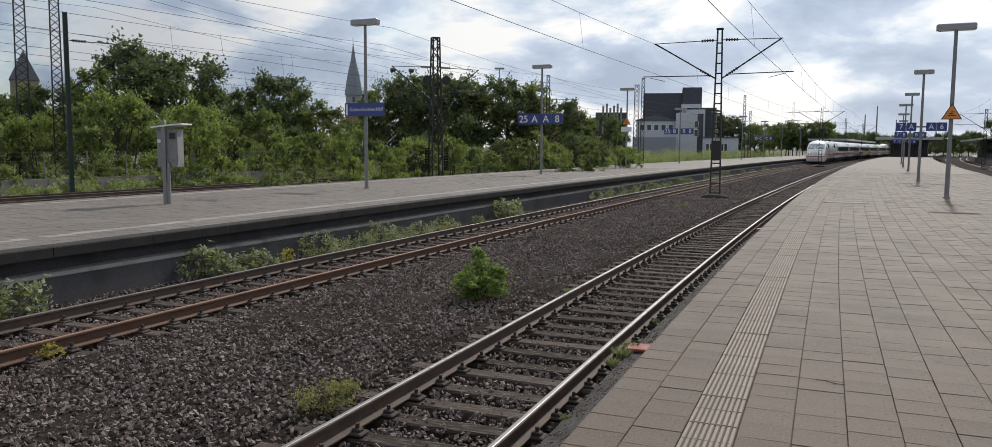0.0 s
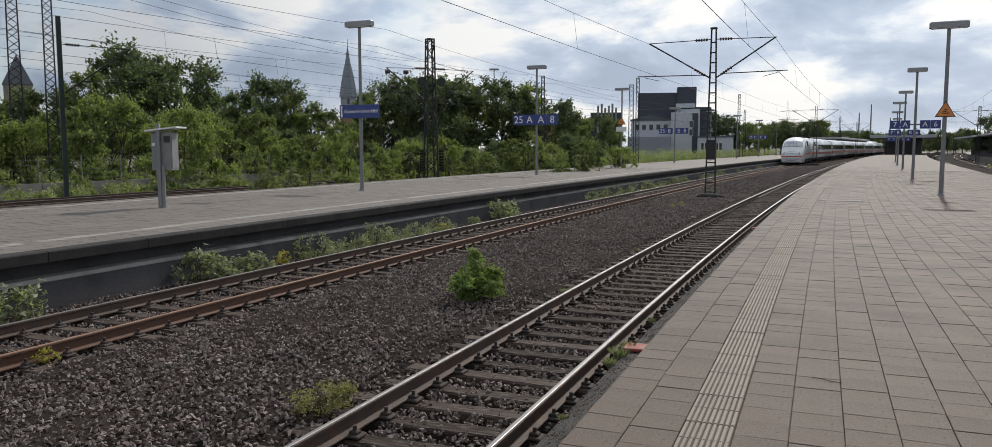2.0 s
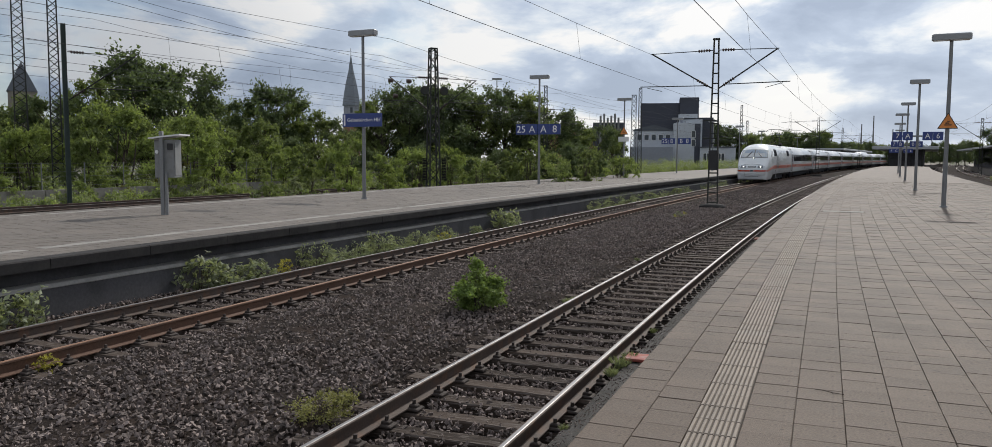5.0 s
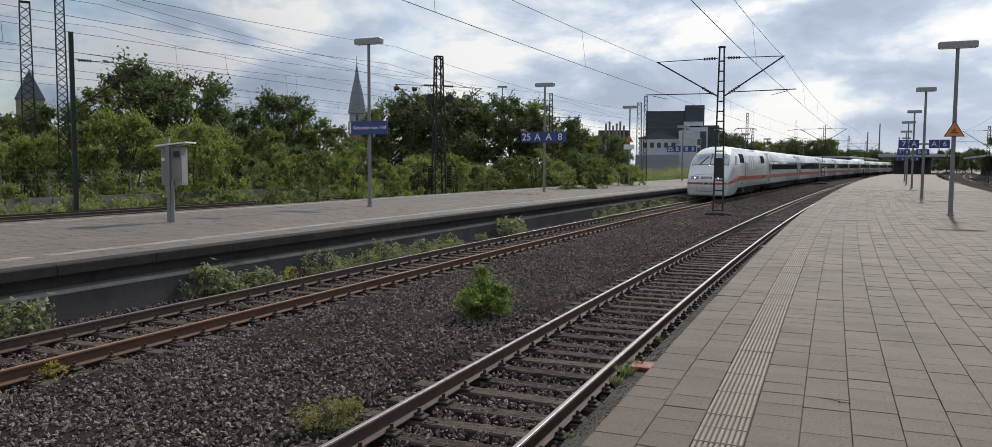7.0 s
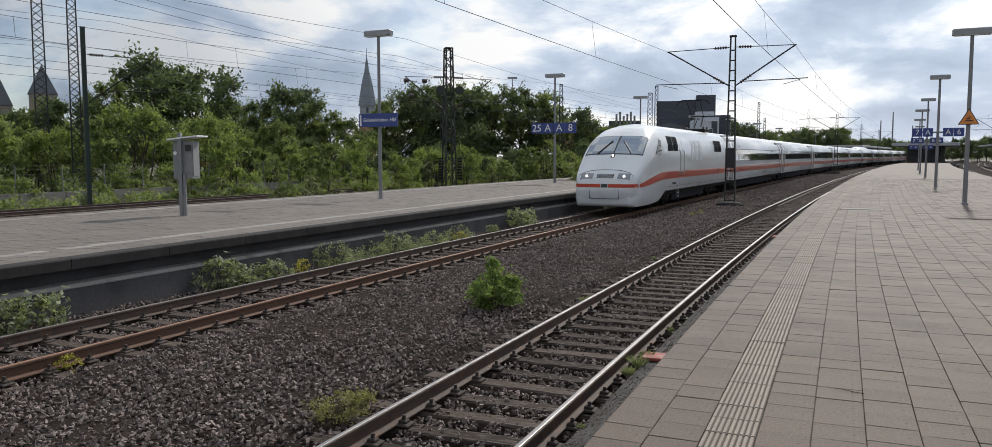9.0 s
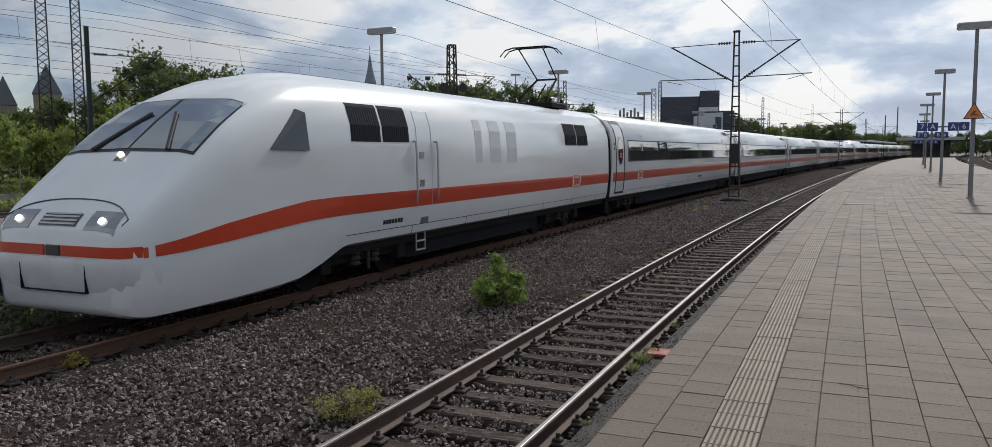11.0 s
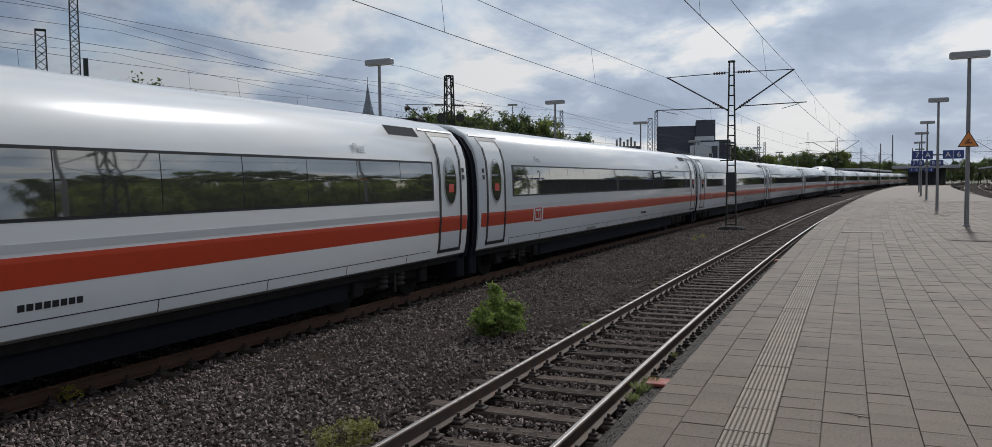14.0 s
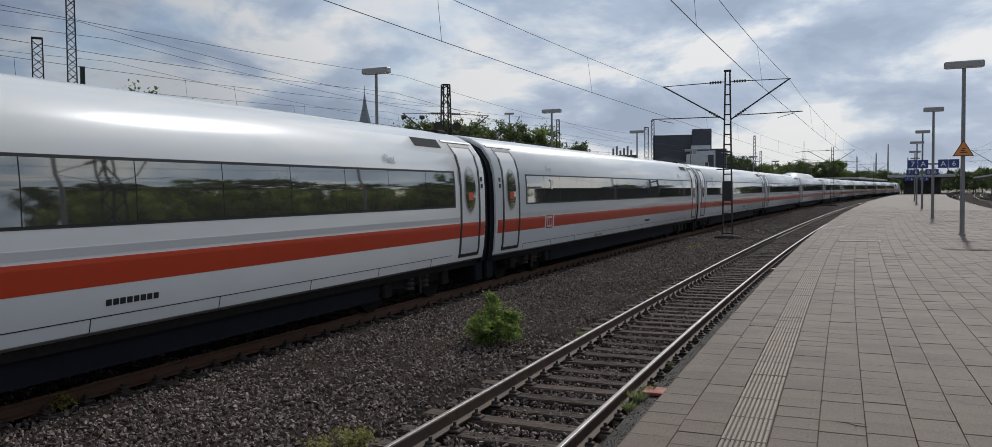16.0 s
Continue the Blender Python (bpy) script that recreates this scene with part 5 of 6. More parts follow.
for s in (9.75, 25.9):
    rp = thing("marker_plate", "weathered red plate lying beside the rail", "marker plate", along(s, 1.42, -0.11, 0), group="red plates")
    part("plate", Geo().box(-0.50, 0.40, -0.15, 0.16, 0.0, 0.035, 0.008), RED_PLATE, rp)
    part("plate_tab", Geo().box(0.40, 0.45, -0.08, 0.08, 0.0, 0.02), RED_PLATE, rp)
for s, o, turn in ((18.5, 4.05, 170), (5.95, 3.22, -25)):
    tw = thing("twig", "thin dry forked twig lying on the platform paving", "twig", along(s, o, P_TOP + 0.003, turn), group="twigs")
    stick = [(-0.10, 0, 0), (-0.04, 0.008, 0.002), (0.03, 0.004, 0.001), (0.10, 0.02, 0.0)]
    part("stick", Geo().path(stick, 0.0025, 5), BARK, tw)
    part("side_shoot", Geo().path([(0.02, 0.004, 0.001), (0.05, -0.03, 0.002)], 0.002, 5), BARK, tw)
cover = thing("manhole_cover", "grey rectangular cover set in the platform paving", "cover", along(26.7, 3.4, P_TOP + 0.002))
part("frame", Geo().box(-0.62, 0.62, -0.32, 0.32, -0.03, 0.004, 0.004), JOINT, cover)
part("lid", Geo().box(-0.57, 0.57, -0.27, 0.27, 0.0, 0.009, 0.004), CONCRETE, cover)


# ---------- buildings and distance ----------
def win_grid(parent, x0, x1, z0, z1, nx, nz, y, w, h):
    for i in range(nx):
        for k in range(nz):
            x, z = x0 + (x1 - x0) * (i + 0.5) / nx, z0 + (z1 - z0) * (k + 0.5) / nz
            f = part("window", Geo().box(x - w / 2 - 0.08, x + w / 2 + 0.08, y - 0.06, y, z - h / 2 - 0.08, z + h / 2 + 0.08), SIGN_WHITE, parent)
            part("pane", Geo().box(x - w / 2, x + w / 2, y - 0.09, y - 0.061, z - h / 2, z + h / 2), PANE, f)


flats = thing("apartment_building", "dark-clad and white stepped block of flats behind the platform", "building", polar(-9.86, 199.5, -0.4))
part("tower_wall", Geo().box(-6.2, 3.5, 10, 22, 0, 16.6, 0.05), WALL_BLUE, flats)
part("upper_tower", Geo().box(3.5, 8.2, 9, 20, 0, 17.9, 0.05), WALL_BLUE, flats)
part("side_tower", Geo().box(8.2, 12.0, 12, 20, 0, 13.0, 0.05), WALL_BLUE, flats)
st = part("stair_block", Geo().box(3.4, 9.0, 6, 9.5, 0, 12.3, 0.05), WALL_WHITE, flats)
part("balcony", Geo().box(3.2, 7.8, 5.6, 8.9, 12.6, 13.6, 0.05), WALL_WHITE, flats)
part("balcony", Geo().box(2.6, 6.8, 5.2, 8.9, 10.6, 11.5, 0.05), WALL_WHITE, flats)
wh = part("white_wing", Geo().box(-7.6, 2.0, 3, 12, 0, 9.4, 0.05), WALL_WHITE, flats)
win_grid(wh, -7.0, 1.6, 6.6, 9.0, 5, 1, 2.96, 1.0, 1.3)
win_grid(wh, -7.0, 1.6, 3.6, 6.0, 6, 1, 2.96, 0.9, 1.2)
part("roof", Geo().loft([[(-7.8, y, 9.4), (2.2, y, 9.4), (2.2, y, 9.6), (-2.8, y, 10.9), (-7.8, y, 9.6)] for y in (2.8, 12.2)]), ROOF_SLATE, wh)
wb = part("white_block", Geo().box(2.0, 8.3, 0.5, 9, 0, 11.2, 0.05), WALL_WHITE, flats)
win_grid(wb, 5.9, 7.6, 5.4, 9.5, 1, 2, 0.46, 0.8, 1.5)
part("dark_band", Geo().box(7.0, 8.36, 0.42, 0.6, 0, 11.0), WALL_BLUE, wb)
low = part("grey_base", Geo().box(-8.2, 2.0, -2, 4, 0, 5.4, 0.05), WALL_GREY, flats)
an = part("annex", Geo().box(8.3, 16.5, -1, 8, 0, 5.2, 0.05), WALL_WHITE, flats)
win_grid(an, 9.0, 14.0, 1.7, 4.3, 6, 1, -1.04, 0.6, 1.7)
part("annex_roof", Geo().box(8.1, 16.7, -1.2, 8.2, 5.2, 5.5), ROOF_SLATE, an)
tu = part("roof_vent", Geo().tube((4.0, 4, 11.2), (4.0, 4, 12.4), 0.35, 10), WALL_GREY, flats)
flues = thing("boiler_house", "dark boiler house with a row of steel flues", "building", polar(-13.78, 173.2, -0.4))
part("wall", Geo().box(-3.2, 3.4, 0, 7, 0, 10.2, 0.05), WALL_BLUE, flues)
for k in range(6):
    part("flue", Geo().tube((-1.6 + k * 0.75, -0.5, 0), (-1.6 + k * 0.75, -0.5, 11.6 + 0.5 * math.sin(k * 2.1)), 0.22, 8), GALV, flues)
low_house = thing("low_house", "low flat-roofed house behind the trees", "building", polar(-15.98, 210, -0.4))
part("wall", Geo().box(-10, 5, 0, 9, 0, 9.5, 0.05), BRICK_RED, low_house)
part("roof", Geo().box(-10.3, 5.3, -0.3, 9.3, 9.5, 10.0, 0.05), ROOF_SLATE, low_house)

church = thing("church_tower", "slender grey slate church spire rising above the trees", "church", polar(-31.82, 346.5, -0.4))
part("tower", Geo().box(-3.4, 3.4, -3.4, 3.4, 0, 20, 0.1), BRICK_RED, church)
sp = [[(math.cos(k * math.tau / 8 + 0.39) * r, math.sin(k * math.tau / 8 + 0.39) * r, z) for k in range(8)] for r, z in ((3.35, 20), (3.35, 24.0))]
part("belfry", Geo().loft(sp), WALL_GREY, church)
sp = [[(math.cos(k * math.tau / 8 + 0.39) * r, math.sin(k * math.tau / 8 + 0.39) * r, z) for k in range(8)] for r, z in ((4.0, 24.0), (3.95, 24.7), (3.55, 27), (3.25, 29), (2.4, 33.5), (1.15, 38.5), (0.12, 45))]
part("spire", Geo().loft(sp), SPIRE_SLATE, church)
for k in range(4):
    a = k * math.tau / 4
    part("belfry_opening", Geo().box(-0.5, 0.5, -3.20, -3.05, 21, 23.3, m=pose(0, 0, 0, 0, 0, math.degrees(a))), PANE, church)
part("finial", Geo().tube((0, 0, 45), (0, 0, 48), 0.1, 6), MAST, church)
for az, r, h, w in ((-52.0, 220, 17.5, 5.8), (-54.3, 226, 15.0, 5.0)):
    tw = thing("church_tower", "square stone tower with a pointed slate roof", "church", polar(az, r, -0.4))
    part("tower", Geo().box(-w / 2, w / 2, -w / 2, w / 2, 0, h, 0.1), STONE_OLD, tw)
    part("roof", Geo().loft([[(sx * k * w * 0.54, sy * k * w * 0.54, z) for sx, sy in ((-1, -1), (1, -1), (1, 1), (-1, 1))] for k, z in ((1, h), (0.02, h + 7.0))]), ROOF_SLATE, tw)

hall = thing("platform_canopy", "flat grey canopy with dark kiosk on the platform", "canopy", along(198, 6.2, P_TOP))
part("roof", Geo().box(-6.6, 6.4, 0, 60, 3.7, 4.35, 0.08), CANOPY, hall)
for y in (2, 14, 26):
    for x in (-3.3, 3.3):
        part("column", Geo().box(x - 0.2, x + 0.2, y - 0.2, y + 0.2, 0, 3.7), MAST, hall)
part("kiosk", Geo().box(-3.3, 3.6, 5, 22, 0, 3.69), DARK_WALL, hall)
hall2 = thing("platform_canopy", "long grey canopy over the far platform", "canopy", along(214, -12.3, P_TOP))
part("roof", Geo().box(-4.4, 4.6, 0, 90, 3.7, 4.15, 0.08), CANOPY, hall2)
for y in range(3, 90, 12):
    part("column", Geo().box(-0.2, 0.2, y - 0.2, y + 0.2, 0, 3.7), MAST, hall2)
plat3 = tagged(part("platform", sweep([(19.2, -0.4), (19.2, P_TOP), (28.0, P_TOP), (28.0, -0.4)], 20, 330, 4), SLAB_FAR), "station platform beyond the right-hand tracks", "platform", kind="structure")
hall3 = thing("platform_canopy", "long dark canopy with pale edge beyond the tracks", "canopy", along(94, 23.5, P_TOP))
part("roof", Geo().loft([[at_l for at_l in ((-4.2, y, 3.45), (4.4, y, 3.45), (4.4, y, 4.0), (-4.2, y, 3.75))] for y in (0, 120)]), CANOPY, hall3)
for y in range(4, 120, 12):
    part("column", Geo().box(-0.25, 0.25, y - 0.25, y + 0.25, 0, 3.5), MAST, hall3)
part("shelter_wall", Geo().box(-1.0, 1.2, 3, 116, 0, 3.4), DARK_WALL, hall3)


def pylon(m, h, label):
    p = thing("power_pylon", label, "pylon", m, group="pylons")
    legs, br = lattice(h, h * 0.13, h * 0.02, h * 0.09)
    part("leg_set", legs, GALV, p)
    tagged(part("bracing", br, GALV, p), kind="stuff")
    for z, w in ((0.62, 0.22), (0.78, 0.17)):
        for s in (-1, 1):
            arm = Geo().tube((0, 0, h * (z + 0.02)), (s * h * w, 0, h * z), 0.30, 4, 0.12)
            part("cross_arm", arm, GALV, p)


pylon(polar(-1.67, 651, -0.4), 38, "distant grey lattice power pylon")
for az, r, h in ((2.68, 546, 24), (3.37, 546, 29), (4.5, 588, 22)):
    ch = thing("radio_mast", "distant slim grey mast against the sky", "mast", polar(az, r, -0.4), group="distant masts")
    part("shaft", Geo().loft([[(x * w, y * w, z) for x, y in ((-1, -1), (1, -1), (1, 1), (-1, 1))] for w, z in ((0.6, 0), (0.3, h))]), GALV, ch)

fence = thing("fence", "galvanised wire-mesh fence on a low concrete wall", "fence")
for k in range(24):
    s = 14 + k * 2.5
    part("post", Geo().tube(at(s, -35.3, -0.4), at(s, -35.3, 2.0), 0.03, 6), FENCE, fence)
    part("wall_panel", Geo().loft([[at(q, o, z) for o, z in ((-35.2, -0.4), (-35.05, -0.4), (-35.05, 0.55), (-35.2, 0.55))] for q in (s + 0.04, s + 2.46)]), CONCRETE, fence)
for z in (0.75, 1.0, 1.25, 1.5, 1.75, 1.95):
    part("fence_wire", Geo().path([at(14 + k * 2.5, -35.3, z) for k in range(24)], 0.008, 4), FENCE, fence)


# ---------- plants ----------
def leaves(rs, centres, radii, n, size, squash=0.8, long=1.5, twigs=15):
    """Small folded leaf blades strung along twigs that fan out of each clump; returns vertices and faces."""
    k = len(centres)
    d = rs.randn(k, twigs, 3)
    d /= np.linalg.norm(d, axis=2)[..., None]
    d[..., 2] = d[..., 2] * squash + 0.28
    reach = rs.uniform(0.55, 1.35, (k, twigs))
    idx, tw = rs.randint(0, k, n), rs.randint(0, twigs, n)
    u = rs.rand(n) ** 0.65
    way = d[idx, tw]
    p = centres[idx] + way * (radii[idx] * reach[idx, tw] * u)[:, None] + rs.randn(n, 3) * (radii[idx] * 0.13)[:, None]
    p[:, 2] -= radii[idx] * 0.22 * u * u
    u = rs.randn(n, 3) + way * 0.8
    u /= np.linalg.norm(u, axis=1)[:, None]
    w = np.cross(u, rs.randn(n, 3) + np.array([0, 0, 1.4]))
    w /= np.linalg.norm(w, axis=1)[:, None]
    nn = np.cross(u, w)
    s = size * rs.uniform(0.55, 1.4, n)[:, None]
    a, b = p - u * s * long * 0.5, p + u * s * long * 0.5
    c, e = p + w * s * 0.42 + nn * s * 0.12, p - w * s * 0.42 + nn * s * 0.12
    v = np.stack([a, c, b, e], 1).reshape(-1, 3)
    f = np.arange(n * 4).reshape(-1, 4)
    return v, f


def raw_mesh(name, v, f, material):
    me = bpy.data.meshes.new(name)
    k = f.shape[1]
    me.vertices.add(len(v))
    me.vertices.foreach_set("co", np.ascontiguousarray(v, dtype=np.float32).reshape(-1))
    me.loops.add(f.size)
    me.loops.foreach_set("vertex_index", f.reshape(-1).astype(np.int32))
    me.polygons.add(len(f))
    me.polygons.foreach_set("loop_start", (np.arange(len(f)) * k).astype(np.int32))
    me.update(calc_edges=True)
    me.shade_flat()
    me.materials.append(material)
    return me


def tree(name, seed, h, w, n, size, material, label, category="tree", trunk=0.22, low=0.25, group="trees", stems=1):
    """Height h, crown width w: tapered trunk, limbs to every clump, and a crown of leaves in uneven clumps."""
    rs = np.random.RandomState(seed)
    t = thing(name, label, category, group=group)
    k = 42 if h > 4 else 24
    cs, rr = [], []
    while len(cs) < k:
        z = rs.uniform(low, 0.96)
        reach = 0.5 * w * math.sqrt(max(0.04, 1 - ((z - 0.52) / 0.52) ** 2))
        a, q = rs.uniform(0, math.tau), rs.rand() ** 0.5
        cs.append((math.cos(a) * reach * q, math.sin(a) * reach * q, z * h))
        rr.append(w * (rs.uniform(0.07, 0.17) if h > 1.5 else rs.uniform(0.12, 0.2)))
    cs, rr = np.array(cs), np.array(rr)
    g = Geo()
    top = Vector((rs.uniform(-0.1, 0.1) * w, rs.uniform(-0.1, 0.1) * w, h * 0.75))
    for i in range(stems):
        off = Vector((rs.uniform(-0.12, 0.12) * w, rs.uniform(-0.12, 0.12) * w, 0)) if stems > 1 else Vector((0, 0, 0))
        g.tube(off * 0.4, off + top * 0.5, trunk, 7, trunk * 0.6)
        g.tube(off + top * 0.5, off + top, trunk * 0.6, 6, trunk * 0.2)
    for c in cs:
        b = top * min(0.9, max(0.25, c[2] / h * 0.75))
        g.tube(b, Vector(c), trunk * 0.28, 5, trunk * 0.08)
    tr = part("trunk" if stems == 1 else "stem", g, BARK, t)
    if stems > 1:
        tagged(tr, kind="stuff")
    v, f = leaves(rs, cs, rr, n, size)
    # stray twigs break the outline
    v2, f2 = leaves(rs, cs + rs.randn(*cs.shape) * w * 0.06, rr * 1.15, n // 8, size * 0.9)
    part("crown", raw_mesh("crown", np.concatenate([v, v2]), np.concatenate([f, f2 + len(v)]), material), None, t)
    return t


def put(ob, m, scale=1.0, z=1.0, label=""):
    c = copy_thing(ob, m)
    c.scale = (scale, scale, scale * z)
    if label:
        c["label"] = label
    return c


def plants():
    rnd = random.Random(21)
    kinds = [tree("tree", 1, 10, 8.5, 15500, 0.19, LEAF_DARK, "broad dark green deciduous tree"),
             tree("tree", 2, 10, 7.5, 14500, 0.18, LEAF_MID, "tall green deciduous tree"),
             tree("tree", 3, 10, 9.5, 16500, 0.19, LEAF_DARK, "spreading dark green deciduous tree"),
             tree("tree", 4, 10, 6.5, 12500, 0.17, LEAF_MID, "narrow green deciduous tree")]
    used = set()
    rows = [(-54.5, 88, 7.5), (-52.2, 84, 8.2), (-50.2, 78, 8.0), (-47.9, 80, 9.8), (-45.4, 74, 11.2), (-43.4, 78, 10.6), (-41.3, 82, 8.3), (-39.4, 84, 8.2), (-37.5, 78, 9.6), (-35.6, 82, 8.6),
            (-34.1, 86, 7.2), (-32.5, 74, 4.8), (-31.0, 88, 5.6), (-29.7, 82, 8.6), (-28.1, 84, 10.2), (-26.4, 86, 10.4), (-24.5, 88, 9.8), (-23.0, 90, 9.6), (-21.2, 92, 10.3), (-19.5, 92, 10.0), (-17.8, 97, 9.0),
            (-16.3, 101, 7.6), (-14.7, 109, 7.2), (-13.4, 118, 6.8), (-6.2, 235, 12.0), (-5.5, 240, 11.0), (-4.8, 240, 10.0), (-4.0, 210, 9.0), (10.2, 168, 8.0), (11.3, 158, 8.6), (12.6, 158, 9.5)]
    for i, (az, r, h) in enumerate(rows):
        k = i % 4 if i % 5 else 2
        m = polar(az, r, -0.45, rnd.uniform(0, 360))
        if k in used:
            put(kinds[k], m, h / 10.2 * rnd.uniform(0.97, 1.05), 1.0)
        else:
            used.add(k)
            kinds[k].matrix_basis = m
            kinds[k].scale = (h / 10.2,) * 3
    shrubs = [tree("shrub", 11, 3.0, 3.0, 6200, 0.082, LEAF_LIGHT, "bright green leafy shrub beside the tracks", "shrub", 0.05, 0.05, "shrubs along the tracks", 4),
              tree("shrub", 12, 3.0, 2.6, 6000, 0.08, LEAF_MID, "green leafy shrub beside the tracks", "shrub", 0.05, 0.05, "shrubs along the tracks", 4),
              tree("shrub", 13, 3.0, 3.4, 6400, 0.082, LEAF_LIGHT, "bright green spreading shrub beside the tracks", "shrub", 0.05, 0.05, "shrubs along the tracks", 4),
              tree("shrub", 14, 3.0, 2.8, 6000, 0.08, LEAF_YELLOW, "yellow-green leafy shrub beside the tracks", "shrub", 0.05, 0.05, "shrubs along the tracks", 4),
              tree("shrub", 15, 3.0, 2.8, 4200, 0.085, LEAF_DUSTY, "dusty grey-green weed shrub beside the tracks", "shrub", 0.04, 0.03, "shrubs along the tracks", 5),
              tree("shrub", 16, 3.0, 2.4, 3600, 0.09, LEAF_RUST, "yellowish-brown withering shrub beside the tracks", "shrub", 0.04, 0.05, "shrubs along the tracks", 4)]
    # a second, lower rank fills the foot of the wood
    for az in np.arange(-55, -12.5, 1.8):
        k = float(np.interp(az, [-42, -34], [1.0, 0.62]))
        put(rnd.choice(shrubs[:4]), polar(az + rnd.uniform(-0.7, 0.7), rnd.uniform(54, 66), -0.6, rnd.uniform(0, 360)), rnd.uniform(1.2, 1.75) * k, rnd.uniform(1.0, 1.3), "tall green shrub at the foot of the wood")
        put(kinds[3 if az < -38 else 0], polar(az + 0.9, rnd.uniform(66, 74), -0.6, rnd.uniform(0, 360)), rnd.uniform(0.4, 0.62) * (1.0 if az < -36 else 0.65), 1.0, "young green tree at the foot of the wood")
    # woods in the distance
    for i in range(46):
        az = -3.6 + i * 0.29 + rnd.uniform(-0.1, 0.1)
        put(rnd.choice(kinds), polar(az, rnd.uniform(300, 360), -0.5, rnd.uniform(0, 360)), rnd.uniform(0.8, 1.1) * (1.15 if az < 1 else 0.85), 1.0, "distant tree in a wood")
    # trees behind the standpoint, seen mirrored in the train's windows
    for i in range(40):
        az = (14 + i * 2.6 if i < 26 else 84 + (i - 26) * 12) + rnd.uniform(-1, 1)
        put(rnd.choice(kinds), polar(az, rnd.uniform(62, 80), -0.5, rnd.uniform(0, 360)), rnd.uniform(0.75, 1.1) if az < 46 else rnd.uniform(0.16, 0.3), 1.0, "green deciduous tree beyond the station")

    # shrubs below those trees
    for i in range(44):
        put(rnd.choice(shrubs[:3]), polar(12.5 + i * 0.66, rnd.uniform(52, 60), -0.5, rnd.uniform(0, 360)), rnd.uniform(1.1, 1.6), 1.0, "green shrub beyond the station")

    first = [True] * len(shrubs)
    spots = []
    for k in range(120):
        s, o = rnd.uniform(8, 130), -35.6 - rnd.random() ** 1.3 * 14
        spots.append((s, o, rnd.uniform(0.6, 1.0) * (0.75 if o > -38 else 1.5) * float(np.interp(s, [34, 60], [1.0, 0.62])), rnd.choices(range(6), (6, 3, 6, 3, 1.5, 0.4))[0]))
    for k in range(90):
        s, o = rnd.uniform(10, 140), rnd.uniform(-35.0, -32.7)
        spots.append((s, o, rnd.uniform(0.22, 0.6), rnd.choices(range(6), (4, 2, 4, 2, 6, 0.2))[0]))
    for k in range(36):
        s, o = rnd.uniform(36, 160), rnd.uniform(-29.3, -25.8)
        spots.append((s, o, rnd.uniform(0.25, 0.6), rnd.choices(range(6), (4, 3, 4, 2, 5, 0.4))[0]))
    for s, o, sc, k in spots:
        if s > 66 and k != 4:
            k, sc = (0, 2)[k % 2], sc * 0.8
        m = along(s, o, -0.42, rnd.uniform(0, 360))
        if first[k]:
            first[k] = False
            shrubs[k].matrix_basis = m
            shrubs[k].scale = (sc,) * 3
        else:
            put(shrubs[k], m, sc, rnd.uniform(0.8, 1.15))

    # uncounted low growth between the shrubs
    rs = np.random.RandomState(77)
    cs, rr = [], []
    for k in range(900):
        u = rs.rand()
        s, o = (rs.uniform(10, 150), rs.uniform(-35.0, -32.6)) if u < 0.5 else ((rs.uniform(36, 170), rs.uniform(-29.3, -25.6)) if u < 0.68 else (rs.uniform(8, 135), rs.uniform(-44, -35.6)))
        r = rs.uniform(0.25, 0.6) if o > -35.3 else rs.uniform(0.5, 1.1)
        for q in range(2):
            p = at(s + rs.uniform(-0.4, 0.4), o + rs.uniform(-0.4, 0.4), -0.35 + r * (0.5 + 0.9 * q * rs.rand()))
            cs.append(tuple(p))
            rr.append(r)
    for k in range(420):
        s, o, r = rs.uniform(72, 235), rs.uniform(-34.5, -25.6), rs.uniform(0.6, 1.15)
        for q in range(2):
            cs.append(tuple(at(s + rs.uniform(-0.5, 0.5), o + rs.uniform(-0.5, 0.5), -0.3 + r * (0.5 + 1.1 * q))))
            rr.append(r)
    v, f = leaves(rs, np.array(cs), np.array(rr), 300000, 0.095)
    me = raw_mesh("undergrowth", v, f, LEAF_LIGHT)
    me.materials.append(LEAF_DUSTY)
    me.polygons.foreach_set("material_index", (rs.rand(len(f)) < 0.55).astype(np.int32))
    tagged(new("undergrowth", me), "dense green weeds and brambles beside the tracks", "undergrowth", kind="stuff")

    # the bush between the tracks
    b = tree("bush", 31, 0.95, 1.0, 9500, 0.036, LEAF_BRIGHT, "rounded bright green bush growing out of the ballast", "bush", 0.010, 0.04, "", 6)
    b.matrix_basis = along(12.1, -2.15, -0.2)
    # weeds along the wall of the far platform
    weed = [tree("weed", 41, 0.7, 1.2, 620, 0.052, LEAF_DUSTY, "dusty green weeds growing along the platform wall", "weed", 0.008, 0.03, "weeds along the wall", 6),
            tree("weed", 42, 0.7, 1.0, 330, 0.085, LEAF_DUSTY, "green bramble growing along the platform wall", "weed", 0.008, 0.03, "weeds along the wall", 6),
            tree("weed", 43, 0.7, 0.7, 420, 0.06, LEAF_LIME, "yellow-green weeds beside the rail", "weed", 0.006, 0.03, "weeds along the wall", 6)]
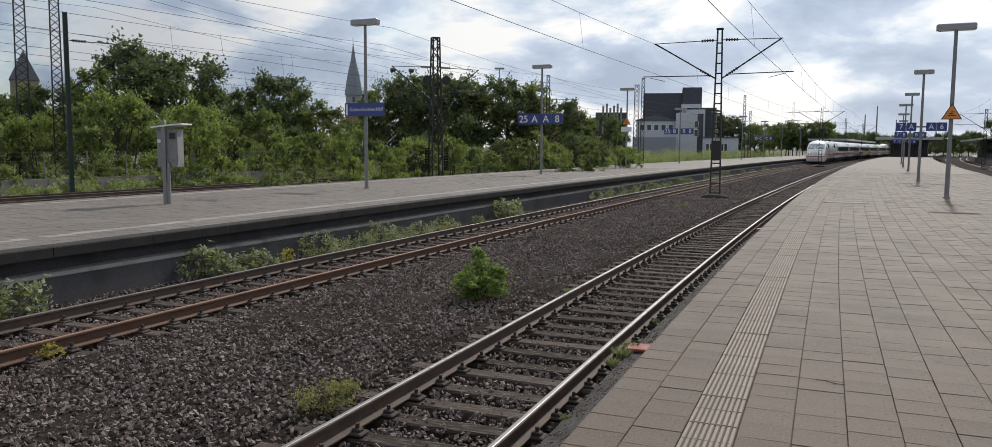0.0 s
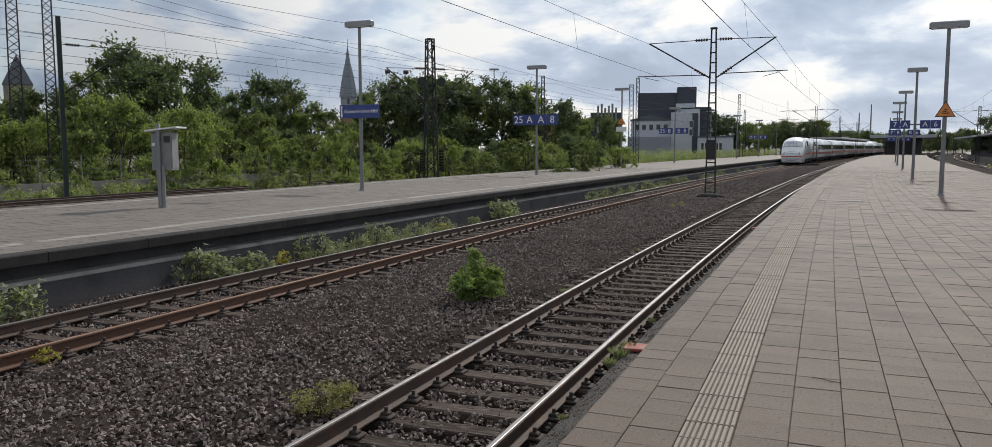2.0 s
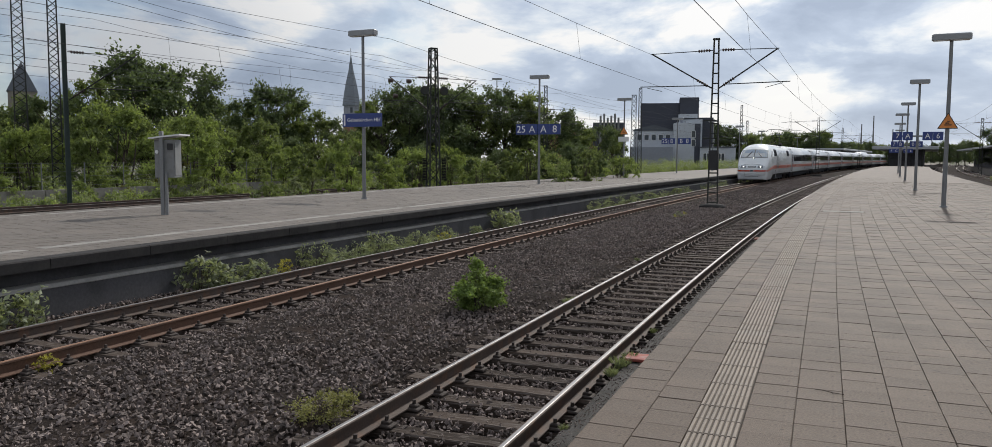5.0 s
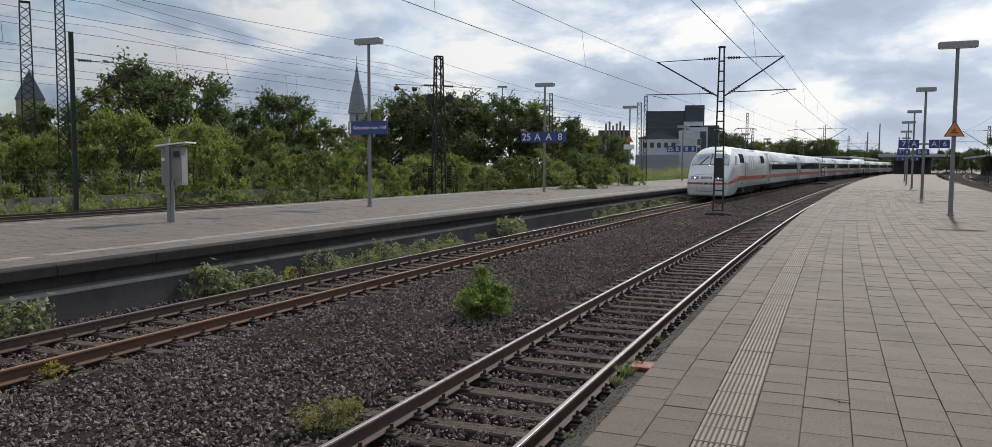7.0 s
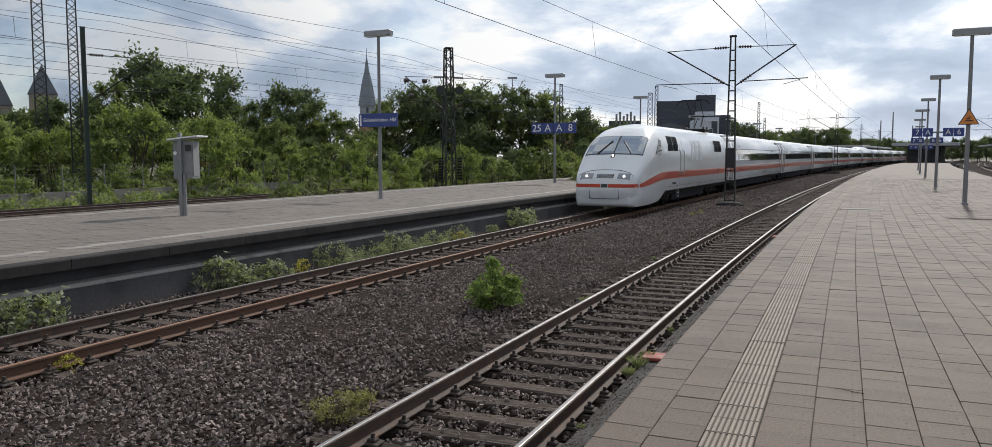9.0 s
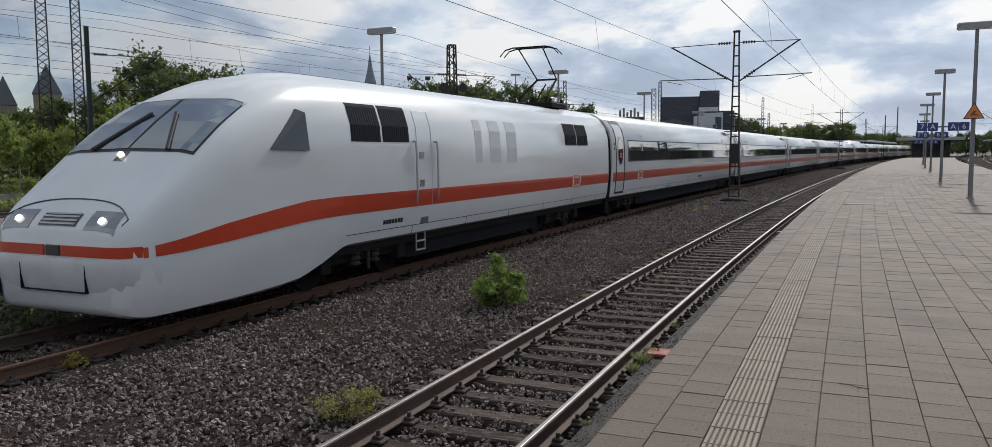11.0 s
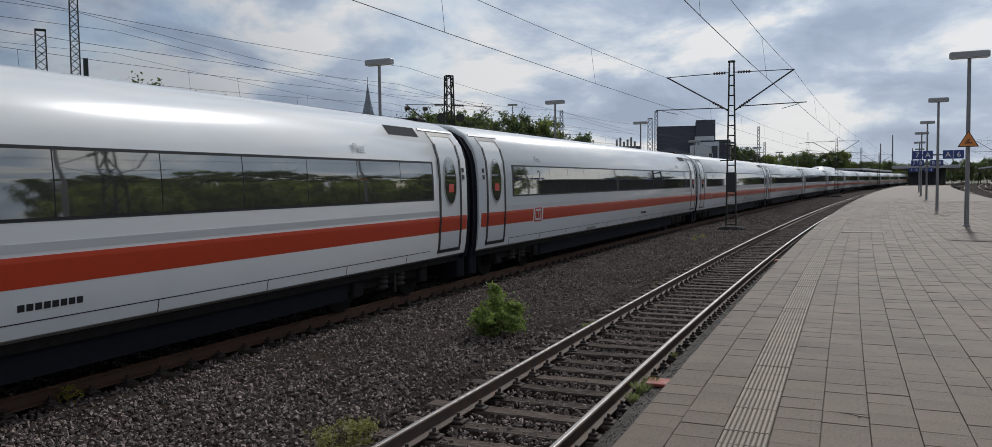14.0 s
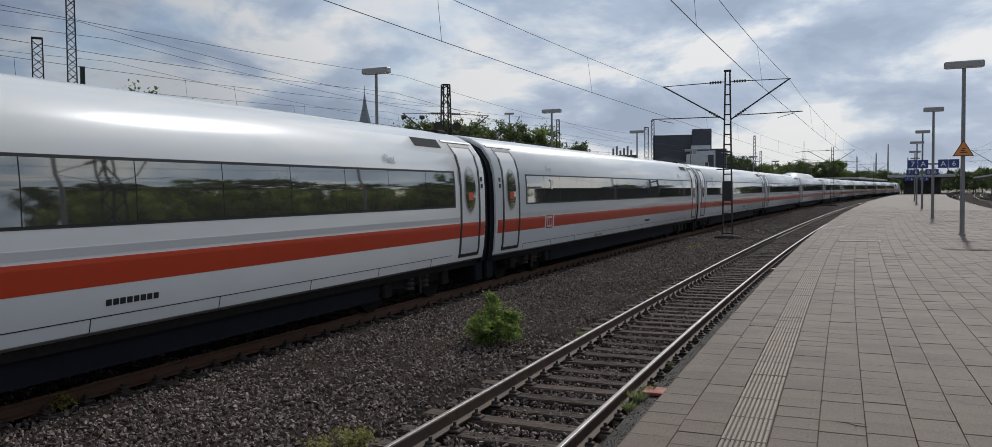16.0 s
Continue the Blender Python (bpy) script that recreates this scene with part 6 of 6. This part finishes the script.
    wspots = [(7.7, -7.85, 0.9, 1), (8.3, -7.8, 0.8, 1), (12.0, -7.95, 1.0, 1), (12.4, -7.85, 0.8, 1), (13.0, -7.8, 0.85, 1), (13.5, -7.8, 0.7, 1), (14.4, -7.85, 0.5, 2),
              (26.4, -7.8, 1.0, 1), (27.0, -7.75, 1.1, 0), (24.4, -7.85, 0.5, 1), (6.75, -5.45, 0.42, 2), (34.3, -3.2, 0.35, 2), (35.2, -3.3, 0.4, 0), (36.2, -3.2, 0.3, 2)]
    wspots += [(15.5 + 0.52 * k + rnd.uniform(-0.1, 0.1), -7.85 + rnd.uniform(-0.12, 0.2), rnd.uniform(0.6, 1.05), 2 if k == 12 else 0) for k in range(14)]
    wspots += [(s, -7.83, rnd.uniform(0.6, 1.1), rnd.choice((0, 0, 1))) for s in (37.5, 39, 41, 43.5, 46, 48.5, 50.5, 53, 56, 59, 66, 69, 74, 84, 90, 99)]
    first = [True] * 3
    for s, o, sc, k in wspots:
        m = along(s, o, -0.25, rnd.uniform(0, 360))
        if first[k]:
            first[k] = False
            weed[k].matrix_basis = m
            weed[k].scale = (sc,) * 3
        else:
            put(weed[k], m, sc, rnd.uniform(0.75, 1.1))

    def tuft(name, label, n, h, spread, material, seed):
        rs = np.random.RandomState(seed)
        a = rs.uniform(0, math.tau, n)
        q = rs.rand(n) ** 0.5 * spread
        base = np.stack([np.cos(a) * q * 0.6, np.sin(a) * q * 0.6, np.zeros(n)], 1)
        lean = rs.uniform(0, math.tau, n)
        hh = h * rs.uniform(0.5, 1.1, n)
        tip = base + np.stack([np.cos(lean) * spread * 0.4 + np.cos(a) * q * 0.5, np.sin(lean) * spread * 0.4 + np.sin(a) * q * 0.5, hh], 1)
        mid = (base + tip) / 2 + np.array([0, 0, 1.0]) * hh[:, None] * 0.15
        sd = np.stack([-np.sin(lean), np.cos(lean), np.zeros(n)], 1) * 0.0035
        v = np.stack([base - sd, base + sd, mid + sd, tip, mid - sd], 1).reshape(-1, 3)
        f = np.arange(n * 5).reshape(-1, 5)
        t = thing(name, label, "grass", group="grass tufts")
        part("grass_clump", raw_mesh(name, v, f, material), None, t)
        return t
    g1 = tree("weed", 44, 0.27, 0.60, 2400, 0.018, LEAF_OLIVE, "low pale green weed cushion in the ballast", "weed", 0.004, 0.05, "", 7)
    g1.matrix_basis = along(6.5, -1.3, -0.2)
    g2 = tuft("grass_tuft", "green grass growing beside the rail", 160, 0.15, 0.12, LEAF_DUSTY, 6)
    g2.matrix_basis = along(9.4, 0.93, -0.15)
    for s, o, sc in ((9.8, 0.95, 0.8), (9.0, 0.92, 0.7), (11.5, 0.9, 0.5), (7.0, 0.98, 0.4), (13.2, -0.95, 0.7), (13.5, -0.9, 0.6), (19.5, -1.2, 0.5)):
        put(g2, along(s, o, -0.15, rnd.uniform(0, 360)), sc)


plants()
sleepers()
paving()
stones()
motions()
